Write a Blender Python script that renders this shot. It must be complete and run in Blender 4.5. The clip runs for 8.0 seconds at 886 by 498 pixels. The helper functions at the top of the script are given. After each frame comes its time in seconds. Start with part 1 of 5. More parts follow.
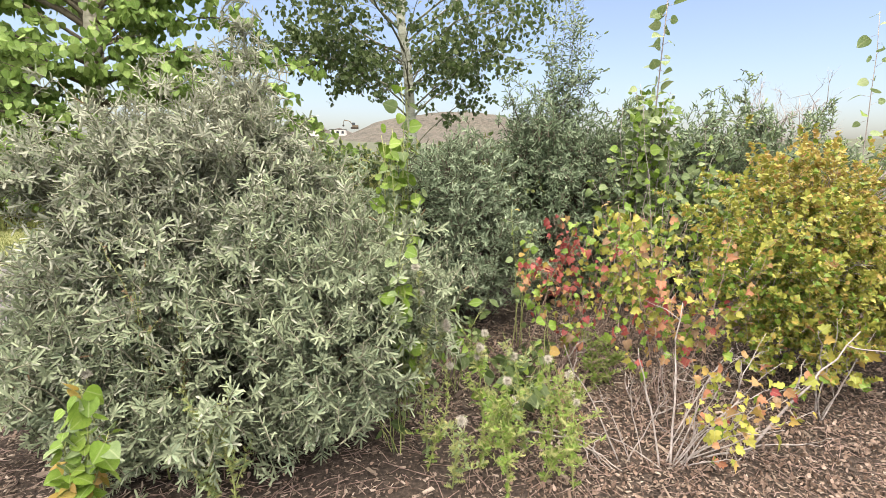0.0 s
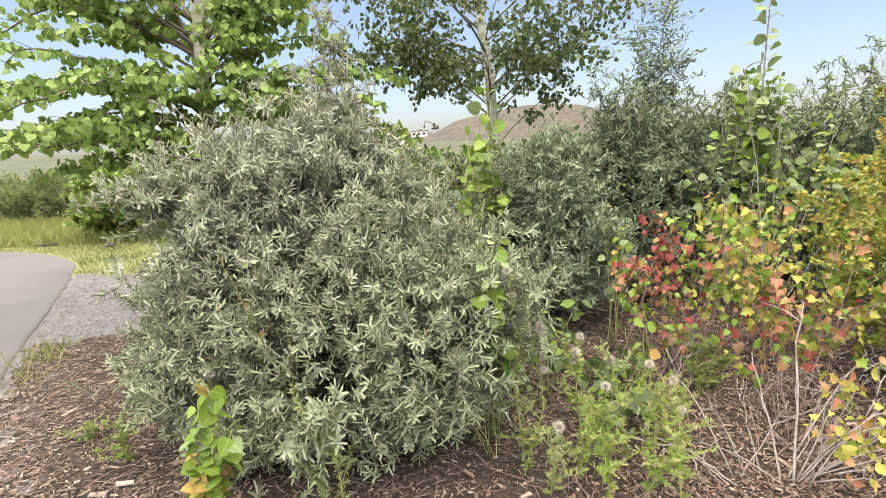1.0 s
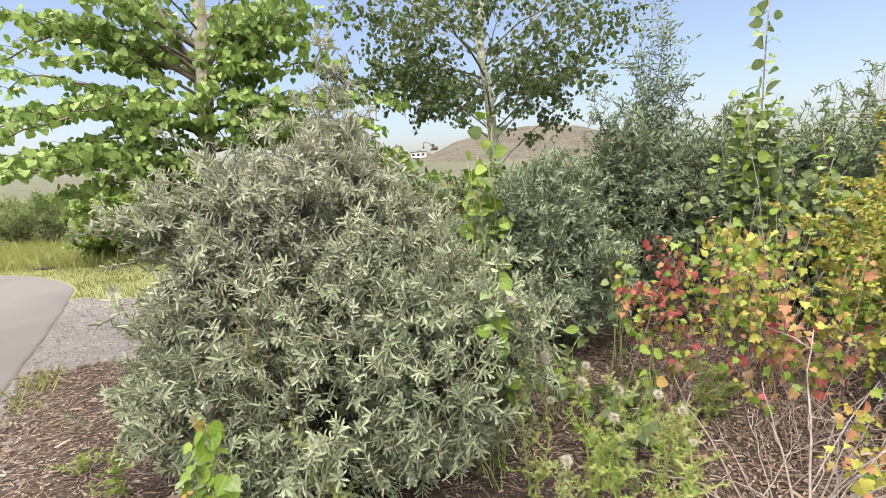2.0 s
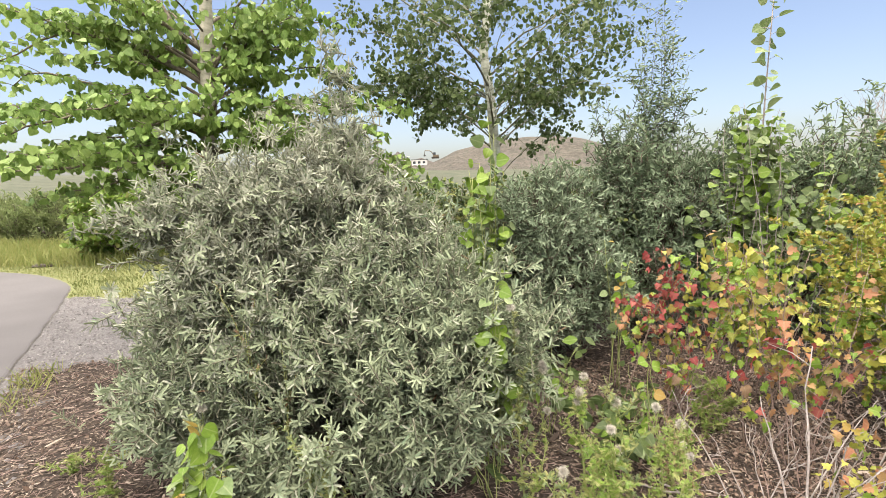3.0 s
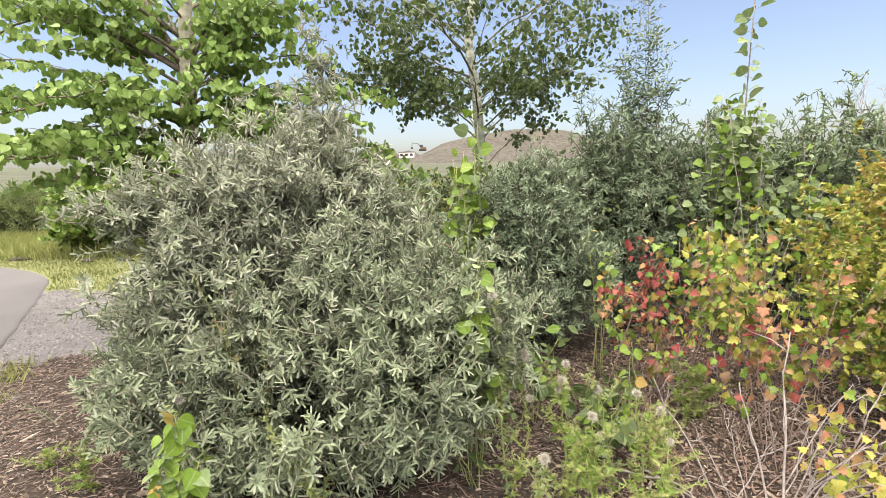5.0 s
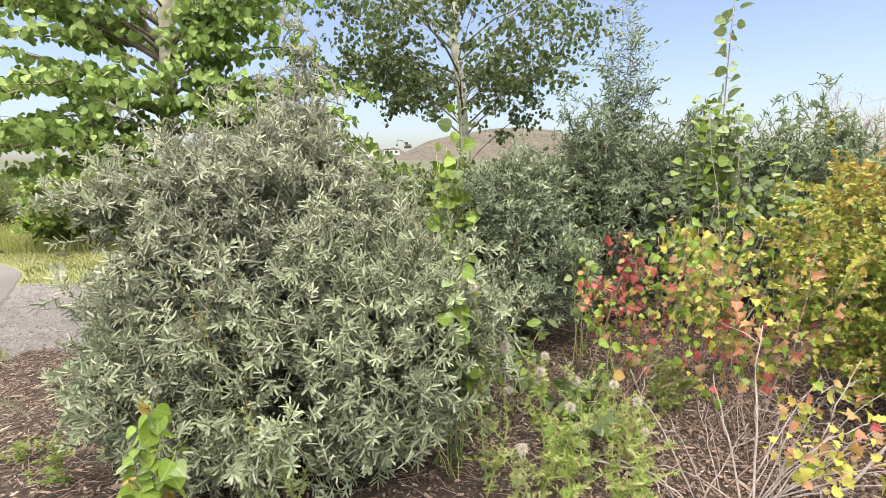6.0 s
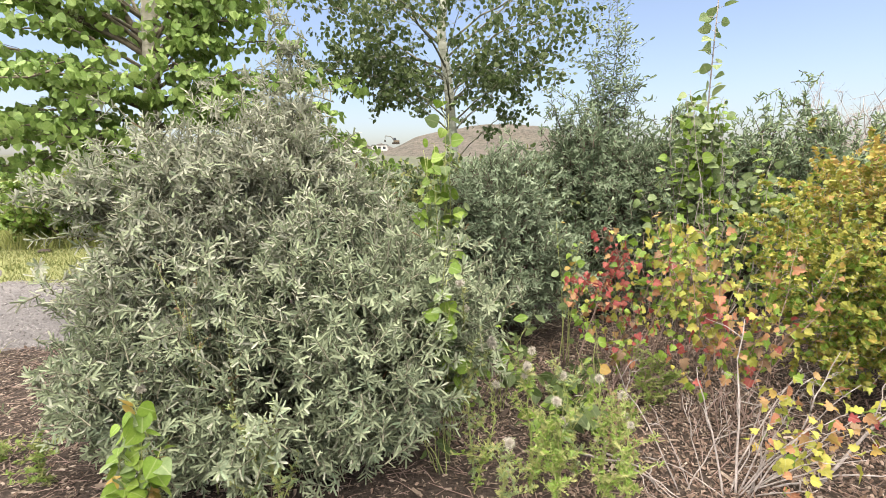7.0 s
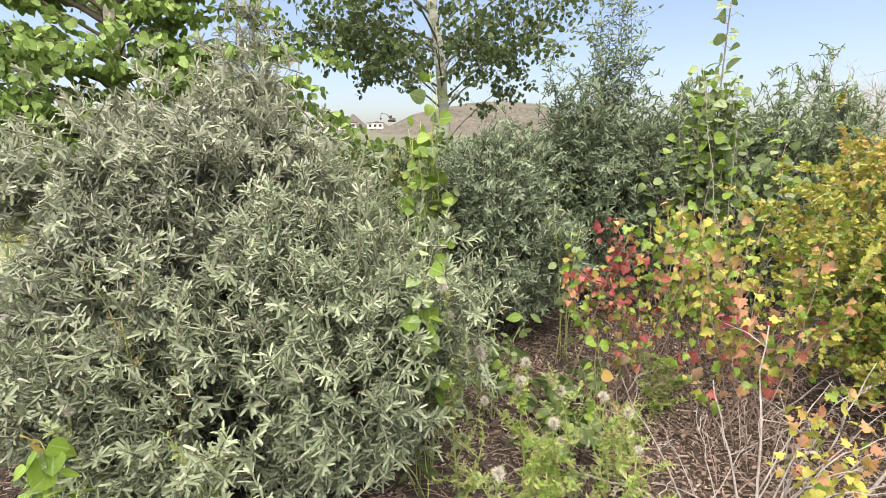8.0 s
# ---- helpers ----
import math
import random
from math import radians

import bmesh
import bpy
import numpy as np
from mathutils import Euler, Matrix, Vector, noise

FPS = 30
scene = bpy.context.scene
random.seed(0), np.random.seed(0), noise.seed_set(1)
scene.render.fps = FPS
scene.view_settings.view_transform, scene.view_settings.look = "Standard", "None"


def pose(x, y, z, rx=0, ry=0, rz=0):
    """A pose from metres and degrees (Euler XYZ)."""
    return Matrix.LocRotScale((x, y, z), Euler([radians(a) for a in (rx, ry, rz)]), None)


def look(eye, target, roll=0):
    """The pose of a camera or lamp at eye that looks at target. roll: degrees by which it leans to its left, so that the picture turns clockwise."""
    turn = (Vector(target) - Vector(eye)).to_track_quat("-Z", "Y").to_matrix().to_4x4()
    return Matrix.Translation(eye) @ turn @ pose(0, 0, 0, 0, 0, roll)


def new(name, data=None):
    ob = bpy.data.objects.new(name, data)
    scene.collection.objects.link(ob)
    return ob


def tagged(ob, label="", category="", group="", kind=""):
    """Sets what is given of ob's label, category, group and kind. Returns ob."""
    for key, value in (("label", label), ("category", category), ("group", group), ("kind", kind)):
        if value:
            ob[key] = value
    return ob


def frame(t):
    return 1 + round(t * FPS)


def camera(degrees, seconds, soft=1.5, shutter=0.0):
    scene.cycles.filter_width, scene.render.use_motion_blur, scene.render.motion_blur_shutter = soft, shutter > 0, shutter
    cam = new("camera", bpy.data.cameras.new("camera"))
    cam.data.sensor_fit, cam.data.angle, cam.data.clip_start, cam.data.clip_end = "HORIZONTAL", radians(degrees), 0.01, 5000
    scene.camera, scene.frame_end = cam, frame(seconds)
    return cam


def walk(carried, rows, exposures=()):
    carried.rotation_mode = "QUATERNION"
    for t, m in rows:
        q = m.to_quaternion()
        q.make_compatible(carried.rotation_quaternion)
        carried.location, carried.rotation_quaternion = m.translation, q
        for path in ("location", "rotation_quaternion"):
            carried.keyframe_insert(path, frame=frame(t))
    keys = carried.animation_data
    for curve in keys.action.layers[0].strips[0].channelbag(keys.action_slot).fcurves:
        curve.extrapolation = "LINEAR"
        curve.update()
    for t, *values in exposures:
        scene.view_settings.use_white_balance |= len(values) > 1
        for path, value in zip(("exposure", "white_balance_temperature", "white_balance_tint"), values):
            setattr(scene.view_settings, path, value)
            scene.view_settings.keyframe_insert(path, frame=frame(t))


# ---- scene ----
cam = camera(83.3, 8.0, soft=0.75)
PATH = [
    (0, (0.076, 0.123, 1.492), (0.25, 2.078, 1.107), 0.5),
    (0.5, (0.057, 0.138, 1.503), (0.086, 2.099, 1.108), -0.5),
    (1, (0.045, 0.126, 1.524), (-0.115, 2.081, 1.135), -3.1),
    (1.5, (0.045, 0.153, 1.547), (-0.113, 2.114, 1.187), -4.2),
    (2, (0.027, 0.162, 1.555), (-0.127, 2.132, 1.244), -3.3),
    (2.2, (0.02, 0.164, 1.553), (-0.133, 2.137, 1.262), -2.7),
    (3.3, (0.019, 0.164, 1.548), (-0.128, 2.139, 1.269), -1.8),
    (3.5, (0.022, 0.165, 1.549), (-0.125, 2.139, 1.267), -1.9),
    (4, (0.029, 0.176, 1.542), (-0.115, 2.149, 1.253), -2.0),
    (4.5, (0.04, 0.186, 1.526), (-0.088, 2.16, 1.233), -2.0),
    (4.7, (0.043, 0.184, 1.529), (-0.074, 2.158, 1.229), -2.0),
    (5.8, (0.052, 0.178, 1.498), (0.004, 2.152, 1.18), -1.0),
    (6, (0.058, 0.171, 1.498), (0.022, 2.145, 1.179), -1.0),
    (6.5, (0.063, 0.166, 1.497), (0.053, 2.139, 1.17), -0.9),
    (7, (0.064, 0.168, 1.497), (0.074, 2.14, 1.162), -0.9),
    (7.5, (0.068, 0.173, 1.494), (0.101, 2.143, 1.153), -0.8),
    (7.8, (0.078, 0.183, 1.495), (0.124, 2.152, 1.149), -0.8),
    (7.9, (0.102, 0.325, 1.503), (0.137, 2.288, 1.125), -0.8),
    (8, (0.131, 0.498, 1.513), (0.153, 2.454, 1.095), -0.8),
]
walk(cam, [(t, look(eye, target, roll)) for t, eye, target, roll in PATH],
     exposures=[(0.0, 2.04, 6950, 15), (1.0, 2.0, 6950, 15), (2.0, 1.95, 6950, 15), (4.5, 1.95, 6950, 15), (6.0, 2.02, 6950, 15), (7.5, 2.02, 6950, 15), (8.0, 2.0, 6950, 15)])

# ---- world and light ----
SUN_ELEVATION, SUN_AZIMUTH = radians(78), radians(215)   # azimuth clockwise from +y
world = bpy.data.worlds.new("world")
scene.world = world
world.use_nodes = True
wt = world.node_tree
sky = wt.nodes.new("ShaderNodeTexSky")
sky.sky_type, sky.sun_disc = "NISHITA", False
sky.sun_elevation, sky.sun_rotation = SUN_ELEVATION, SUN_AZIMUTH
sky.altitude, sky.air_density, sky.dust_density, sky.ozone_density = 1000, 1.0, 5.0, 1.2
wt.links.new(sky.outputs[0], wt.nodes["Background"].inputs[0])
wt.nodes["Background"].inputs[1].default_value = 0.0632
sun_data = bpy.data.lights.new("sun", "SUN")
sun_data.energy, sun_data.angle, sun_data.color = 5.0, radians(120), (1.0, 0.95, 0.86)
sun = new("sun", sun_data)
sun_way = Vector((math.sin(SUN_AZIMUTH) * math.cos(SUN_ELEVATION), math.cos(SUN_AZIMUTH) * math.cos(SUN_ELEVATION), math.sin(SUN_ELEVATION)))
sun.matrix_world = look(sun_way * 50, (0, 0, 0))


# ---- materials ----
def shader(name):
    m = bpy.data.materials.new(name)
    m.use_nodes = True
    t = m.node_tree
    return m, t, t.nodes["Principled BSDF"]


def node(t, kind, **values):
    n = t.nodes.new(kind)
    for k, v in values.items():
        n.inputs[k].default_value = v
    return n


def ramp(t, source, stops):
    r = t.nodes.new("ShaderNodeValToRGB")
    while len(r.color_ramp.elements) < len(stops):
        r.color_ramp.elements.new(0.5)
    for e, (p, c) in zip(r.color_ramp.elements, stops):
        e.position, e.color = p, (*c, 1)
    t.links.new(source, r.inputs[0])
    return r


def mixed(t, a, b, factor, blend="MIX"):
    m = t.nodes.new("ShaderNodeMix")
    m.data_type, m.blend_type = "RGBA", blend
    for socket, v in ((m.inputs[0], factor), (m.inputs[6], a), (m.inputs[7], b)):
        if isinstance(v, (int, float)):
            socket.default_value = v
        elif isinstance(v, tuple):
            socket.default_value = (*v, 1)
        else:
            t.links.new(v, socket)
    return m.outputs[2]


def leaf_material(name, stops, gloss=0.55, light=0.3, vein=0.25, patch=6.0, spots=0.0):
    """Leaf tissue: colour varies from leaf to leaf and in clumps, a paler midrib, light shines through."""
    m, t, p = shader(name)
    island = t.nodes.new("ShaderNodeNewGeometry")
    info = t.nodes.new("ShaderNodeObjectInfo")
    coords = t.nodes.new("ShaderNodeTexCoord")
    clump = node(t, "ShaderNodeTexNoise", Scale=patch, Detail=2.0)
    t.links.new(coords.outputs["Object"], clump.inputs["Vector"])
    place = t.nodes.new("ShaderNodeMath")
    place.operation = "ADD"
    t.links.new(island.outputs["Random Per Island"], place.inputs[0])
    t.links.new(info.outputs["Random"], place.inputs[1])
    wrap = t.nodes.new("ShaderNodeMath")
    wrap.operation = "FRACT"
    t.links.new(place.outputs[0], wrap.inputs[0])
    blend = node(t, "ShaderNodeMapRange")
    blend.inputs["From Min"].default_value, blend.inputs["From Max"].default_value = 0.25, 0.75
    t.links.new(clump.outputs["Fac"], blend.inputs["Value"])
    both = t.nodes.new("ShaderNodeMix")
    both.inputs[0].default_value = 0.4
    t.links.new(wrap.outputs[0], both.inputs[2])
    t.links.new(blend.outputs[0], both.inputs[3])
    col = ramp(t, both.outputs[0], stops).outputs[0]
    uv = t.nodes.new("ShaderNodeSeparateXYZ")
    t.links.new(coords.outputs["UV"], uv.inputs[0])
    rib = ramp(t, uv.outputs[0], [(0.44, (0, 0, 0)), (0.5, (1, 1, 1)), (0.56, (0, 0, 0))])
    weight = t.nodes.new("ShaderNodeMath")
    weight.operation = "MULTIPLY"
    weight.inputs[1].default_value = vein
    t.links.new(rib.outputs[0], weight.inputs[0])
    col = mixed(t, col, (0.36, 0.38, 0.25), weight.outputs[0])
    fleck = node(t, "ShaderNodeTexNoise", Scale=90.0, Detail=3.0)
    t.links.new(coords.outputs["Object"], fleck.inputs["Vector"])
    shade = ramp(t, fleck.outputs["Fac"], [(0.3, (0.72, 0.72, 0.68)), (0.7, (1.15, 1.12, 1.05))])
    col = mixed(t, col, shade.outputs[0], 0.7, "MULTIPLY")
    if spots:
        brown = node(t, "ShaderNodeTexNoise", Scale=38.0, Detail=3.0)
        t.links.new(coords.outputs["Object"], brown.inputs["Vector"])
        edge = ramp(t, brown.outputs["Fac"], [(0.62, (0, 0, 0)), (0.68, (spots, spots, spots))])
        col = mixed(t, col, (0.13, 0.06, 0.026), edge.outputs[0])
    t.links.new(col, p.inputs["Base Color"])
    p.inputs["Roughness"].default_value = gloss
    p.inputs["Specular IOR Level"].default_value = 0.22
    bump = node(t, "ShaderNodeBump", Strength=0.25, Distance=0.004)
    t.links.new(fleck.outputs["Fac"], bump.inputs["Height"])
    t.links.new(bump.outputs[0], p.inputs["Normal"])
    glow = t.nodes.new("ShaderNodeBsdfTranslucent")
    t.links.new(col, glow.inputs[0])
    mix = t.nodes.new("ShaderNodeMixShader")
    mix.inputs[0].default_value = light
    t.links.new(p.outputs[0], mix.inputs[1])
    t.links.new(glow.outputs[0], mix.inputs[2])
    t.links.new(mix.outputs[0], t.nodes["Material Output"].inputs[0])
    return m


def surface(name, stops, scale, gloss=0.9, bump=0.4, depth=0.01, second=None, stretch=(1, 1, 1), random_share=0.0):
    """A rough natural surface: two scales of noise over a colour ramp, with relief."""
    m, t, p = shader(name)
    coords = t.nodes.new("ShaderNodeTexCoord")
    mapping = t.nodes.new("ShaderNodeMapping")
    mapping.inputs["Scale"].default_value = stretch
    t.links.new(coords.outputs["Object"], mapping.inputs[0])
    fine = node(t, "ShaderNodeTexNoise", Scale=scale, Detail=6.0, Roughness=0.65)
    t.links.new(mapping.outputs[0], fine.inputs["Vector"])
    value = fine.outputs["Fac"]
    if random_share:
        island = t.nodes.new("ShaderNodeNewGeometry")
        info = t.nodes.new("ShaderNodeObjectInfo")
        add = t.nodes.new("ShaderNodeMath")
        add.operation = "ADD"
        t.links.new(island.outputs["Random Per Island"], add.inputs[0])
        t.links.new(info.outputs["Random"], add.inputs[1])
        wrap = t.nodes.new("ShaderNodeMath")
        wrap.operation = "FRACT"
        t.links.new(add.outputs[0], wrap.inputs[0])
        both = t.nodes.new("ShaderNodeMix")
        both.inputs[0].default_value = random_share
        t.links.new(value, both.inputs[2])
        t.links.new(wrap.outputs[0], both.inputs[3])
        value = both.outputs[0]
    col = ramp(t, value, stops).outputs[0]
    large = node(t, "ShaderNodeTexNoise", Scale=second or scale / 12, Detail=3.0)
    t.links.new(coords.outputs["Object"], large.inputs["Vector"])
    tone = ramp(t, large.outputs["Fac"], [(0.3, (0.75, 0.74, 0.72)), (0.7, (1.15, 1.14, 1.1))])
    t.links.new(mixed(t, col, tone.outputs[0], 0.8, "MULTIPLY"), p.inputs["Base Color"])
    p.inputs["Roughness"].default_value = gloss
    p.inputs["Specular IOR Level"].default_value = 0.25
    b = node(t, "ShaderNodeBump", Strength=bump, Distance=depth)
    t.links.new(fine.outputs["Fac"], b.inputs["Height"])
    t.links.new(b.outputs[0], p.inputs["Normal"])
    return m


SILVER = leaf_material("silver_leaf", [(0.0, (0.148, 0.182, 0.110)), (0.3, (0.171, 0.209, 0.135)), (0.7, (0.190, 0.230, 0.153)), (1.0, (0.211, 0.247, 0.171))], 0.95, 0.16, 0.2, 3.0)
# Cream-tinted silver leaf; its paler colour also stands in for brighter light
CREAM = leaf_material("pale_silver_leaf", [(0.0, (0.193, 0.215, 0.165)), (0.5, (0.249, 0.269, 0.215)), (1.0, (0.306, 0.321, 0.268))], 0.95, 0.18, 0.2, 3.0)
SAGE = leaf_material("sage_leaf", [(0.0, (0.098, 0.143, 0.090)), (0.5, (0.153, 0.205, 0.133)), (1.0, (0.229, 0.282, 0.201))], 0.7, 0.2, 0.2, 3.0)
DARK = leaf_material("dark_leaf", [(0.0, (0.064, 0.099, 0.056)), (0.5, (0.109, 0.159, 0.092)), (1.0, (0.193, 0.254, 0.165))], 0.6, 0.22, 0.2, 3.0)
POPLAR = leaf_material("poplar_leaf", [(0.0, (0.051, 0.103, 0.019)), (0.4, (0.129, 0.219, 0.050)), (0.8, (0.221, 0.320, 0.093)), (1.0, (0.298, 0.382, 0.159))], 0.45, 0.28, 0.15, 2.0)
ASPEN = leaf_material("aspen_leaf", [(0.0, (0.035, 0.058, 0.019)), (0.5, (0.059, 0.093, 0.032)), (1.0, (0.110, 0.150, 0.058))], 0.42, 0.34, 0.12, 2.0)
SHOOT = leaf_material("shoot_leaf", [(0.0, (0.075, 0.124, 0.045)), (0.5, (0.137, 0.194, 0.083)), (1.0, (0.239, 0.293, 0.156))], 0.5, 0.3, 0.25, 4.0)
BRIGHT = leaf_material("bright_leaf", [(0.0, (0.069, 0.134, 0.016)), (0.5, (0.114, 0.194, 0.027)), (1.0, (0.169, 0.240, 0.045))], 0.45, 0.28, 0.25, 6.0)
LIME = leaf_material("lime_leaf", [(0.0, (0.142, 0.172, 0.029)), (0.5, (0.223, 0.236, 0.043)), (1.0, (0.311, 0.287, 0.072))], 0.5, 0.22, 0.2, 24.0, 0.25)
GOLD = leaf_material("gold_leaf", [(0.0, (0.228, 0.195, 0.038)), (0.5, (0.293, 0.224, 0.055)), (1.0, (0.304, 0.190, 0.077))], 0.55, 0.32, 0.2, 24.0, 0.4)
ORANGE = leaf_material("orange_leaf", [(0.0, (0.26, 0.20, 0.08)), (0.5, (0.265, 0.148, 0.075)), (1.0, (0.265, 0.098, 0.066))], 0.65, 0.3, 0.2, 24.0, 0.6)
RED = leaf_material("red_leaf", [(0.0, (0.098, 0.023, 0.023)), (0.5, (0.195, 0.036, 0.036)), (1.0, (0.299, 0.098, 0.078))], 0.6, 0.3, 0.15, 24.0, 0.35)
TAN = leaf_material("tan_leaf", [(0.0, (0.112, 0.067, 0.039)), (0.5, (0.162, 0.106, 0.064)), (1.0, (0.207, 0.151, 0.101))], 0.75, 0.2, 0.1, 24.0, 0.4)
WEED = leaf_material("weed_leaf", [(0.0, (0.111, 0.142, 0.041)), (0.5, (0.181, 0.205, 0.072)), (1.0, (0.263, 0.263, 0.114))], 0.6, 0.28, 0.1, 6.0)
WILLOW = leaf_material("willow_leaf", [(0.0, (0.095, 0.140, 0.050)), (0.5, (0.151, 0.196, 0.078)), (1.0, (0.207, 0.246, 0.112))], 0.6, 0.35, 0.1, 1.0)
LAWN = leaf_material("lawn_blade", [(0.0, (0.072, 0.101, 0.029)), (0.5, (0.115, 0.138, 0.046)), (1.0, (0.182, 0.174, 0.074))], 0.6, 0.3, 0.0, 1.2)
MEADOW = leaf_material("meadow_blade", [(0.0, (0.105, 0.147, 0.039)), (0.5, (0.163, 0.185, 0.058)), (1.0, (0.240, 0.239, 0.098))], 0.7, 0.3, 0.0, 1.0)
LITTER = leaf_material("dead_leaf", [(0.0, (0.047, 0.033, 0.025)), (0.4, (0.104, 0.071, 0.055)), (0.75, (0.182, 0.138, 0.114)), (1.0, (0.300, 0.252, 0.224))], 0.8, 0.1, 0.05, 40.0)
FLUFF = leaf_material("seed_fluff", [(0.0, (0.390, 0.370, 0.325)), (1.0, (0.520, 0.507, 0.468))], 0.9, 0.4, 0.0)
BARK = surface("aspen_bark", [(0.25, (0.111, 0.117, 0.091)), (0.42, (0.247, 0.267, 0.221)), (0.65, (0.358, 0.377, 0.325))], 9.0, 0.8, 0.5, 0.01, 2.0, (1, 1, 3.0))
BARK_OLIVE = surface("poplar_bark", [(0.25, (0.130, 0.124, 0.091)), (0.45, (0.286, 0.280, 0.224)), (0.7, (0.390, 0.377, 0.319))], 9.0, 0.8, 0.5, 0.01, 2.0, (1, 1, 2.5))
LIMB = surface("poplar_limb", [(0.3, (0.065, 0.055, 0.039)), (0.7, (0.163, 0.146, 0.107))], 20.0, 0.85, 0.5, 0.006, 2.0)
TWIG_DARK = surface("dark_twig", [(0.3, (0.033, 0.026, 0.019)), (0.7, (0.085, 0.065, 0.049))], 40.0, 0.8)
TWIG_SILVER = surface("silver_twig", [(0.3, (0.085, 0.085, 0.058)), (0.7, (0.189, 0.189, 0.140))], 40.0, 0.8)
TWIG_GREY = surface("grey_twig", [(0.3, (0.134, 0.120, 0.112)), (0.7, (0.280, 0.256, 0.246))], 40.0, 0.85)
TWIG_PLUM = surface("plum_twig", [(0.3, (0.111, 0.075, 0.062)), (0.7, (0.227, 0.172, 0.153))], 40.0, 0.8)
STALK = surface("green_stalk", [(0.3, (0.130, 0.163, 0.052)), (0.7, (0.234, 0.260, 0.104))], 30.0, 0.7)
MULCH = surface("mulch_soil", [(0.3, (0.012, 0.009, 0.007)), (0.5, (0.033, 0.025, 0.020)), (0.7, (0.077, 0.060, 0.048))], 45.0, 0.95, 0.9, 0.02, 2.0)
CHIP = surface("wood_chip", [(0.1, (0.022, 0.017, 0.014)), (0.42, (0.070, 0.053, 0.042)), (0.72, (0.17, 0.138, 0.11)), (0.95, (0.38, 0.335, 0.29))], 30.0, 0.9, 0.5, 0.004, 1.0, (1, 1, 1), 0.7)
GRAVEL = surface("gravel", [(0.3, (0.052, 0.051, 0.051)), (0.55, (0.105, 0.102, 0.104)), (0.75, (0.167, 0.161, 0.164))], 60.0, 0.95, 0.8, 0.012, 3.0)
PEBBLE = surface("pebble", [(0.1, (0.059, 0.056, 0.056)), (0.5, (0.117, 0.113, 0.114)), (0.9, (0.194, 0.187, 0.190))], 50.0, 0.9, 0.3, 0.003, 5.0, (1, 1, 1), 0.7)
ASPHALT = surface("worn_asphalt", [(0.3, (0.061, 0.060, 0.061)), (0.6, (0.080, 0.077, 0.080)), (0.75, (0.099, 0.096, 0.099))], 160.0, 0.9, 0.35, 0.003, 0.6)
ASPHALT_EDGE = surface("asphalt_edge", [(0.3, (0.085, 0.078, 0.075)), (0.7, (0.169, 0.163, 0.156))], 60.0, 0.95)
TURF = surface("turf", [(0.3, (0.060, 0.078, 0.024)), (0.5, (0.110, 0.125, 0.044)), (0.7, (0.182, 0.172, 0.076))], 14.0, 0.95, 0.6, 0.02, 0.4)
FIELD = surface("dry_field", [(0.3, (0.026, 0.035, 0.019)), (0.5, (0.046, 0.053, 0.032)), (0.7, (0.069, 0.071, 0.050))], 0.35, 0.95, 0.5, 0.2, 0.03)
HILL = surface("dry_hillside", [(0.34, (0.019, 0.024, 0.015)), (0.46, (0.041, 0.038, 0.029)), (0.62, (0.069, 0.060, 0.051))], 0.9, 0.95, 0.45, 0.6, 0.12)
STONE = surface("dark_stone", [(0.3, (0.019, 0.016, 0.013)), (0.7, (0.052, 0.042, 0.033))], 12.0, 0.9)
# Brown soil greyed: distance haze is mixed into the colour
HEAP = surface("tipped_soil_hazed", [(0.3, (0.040, 0.038, 0.034)), (0.5, (0.068, 0.062, 0.057)), (0.7, (0.096, 0.088, 0.082))], 0.8, 0.95, 0.5, 0.3, 0.15)
MACHINE = surface("dusty_machine_paint", [(0.3, (0.08, 0.065, 0.045)), (0.7, (0.13, 0.105, 0.07))], 2.0, 0.6, 0.2)
ROOF = surface("roof_shingle", [(0.3, (0.039, 0.042, 0.039)), (0.7, (0.085, 0.085, 0.078))], 3.0, 0.9)
SIDING = surface("house_siding", [(0.3, (0.403, 0.390, 0.370)), (0.7, (0.507, 0.501, 0.481))], 1.0, 0.8)
PANE = surface("dark_pane", [(0.3, (0.026, 0.033, 0.039)), (0.7, (0.052, 0.058, 0.065))], 1.0, 0.15, 0.0)


# ---- mesh building ----
def rng(seed):
    return np.random.RandomState(seed)


def unit(v):
    v = np.asarray(v, float)
    return v / np.maximum(np.linalg.norm(v, axis=-1, keepdims=True), 1e-9)


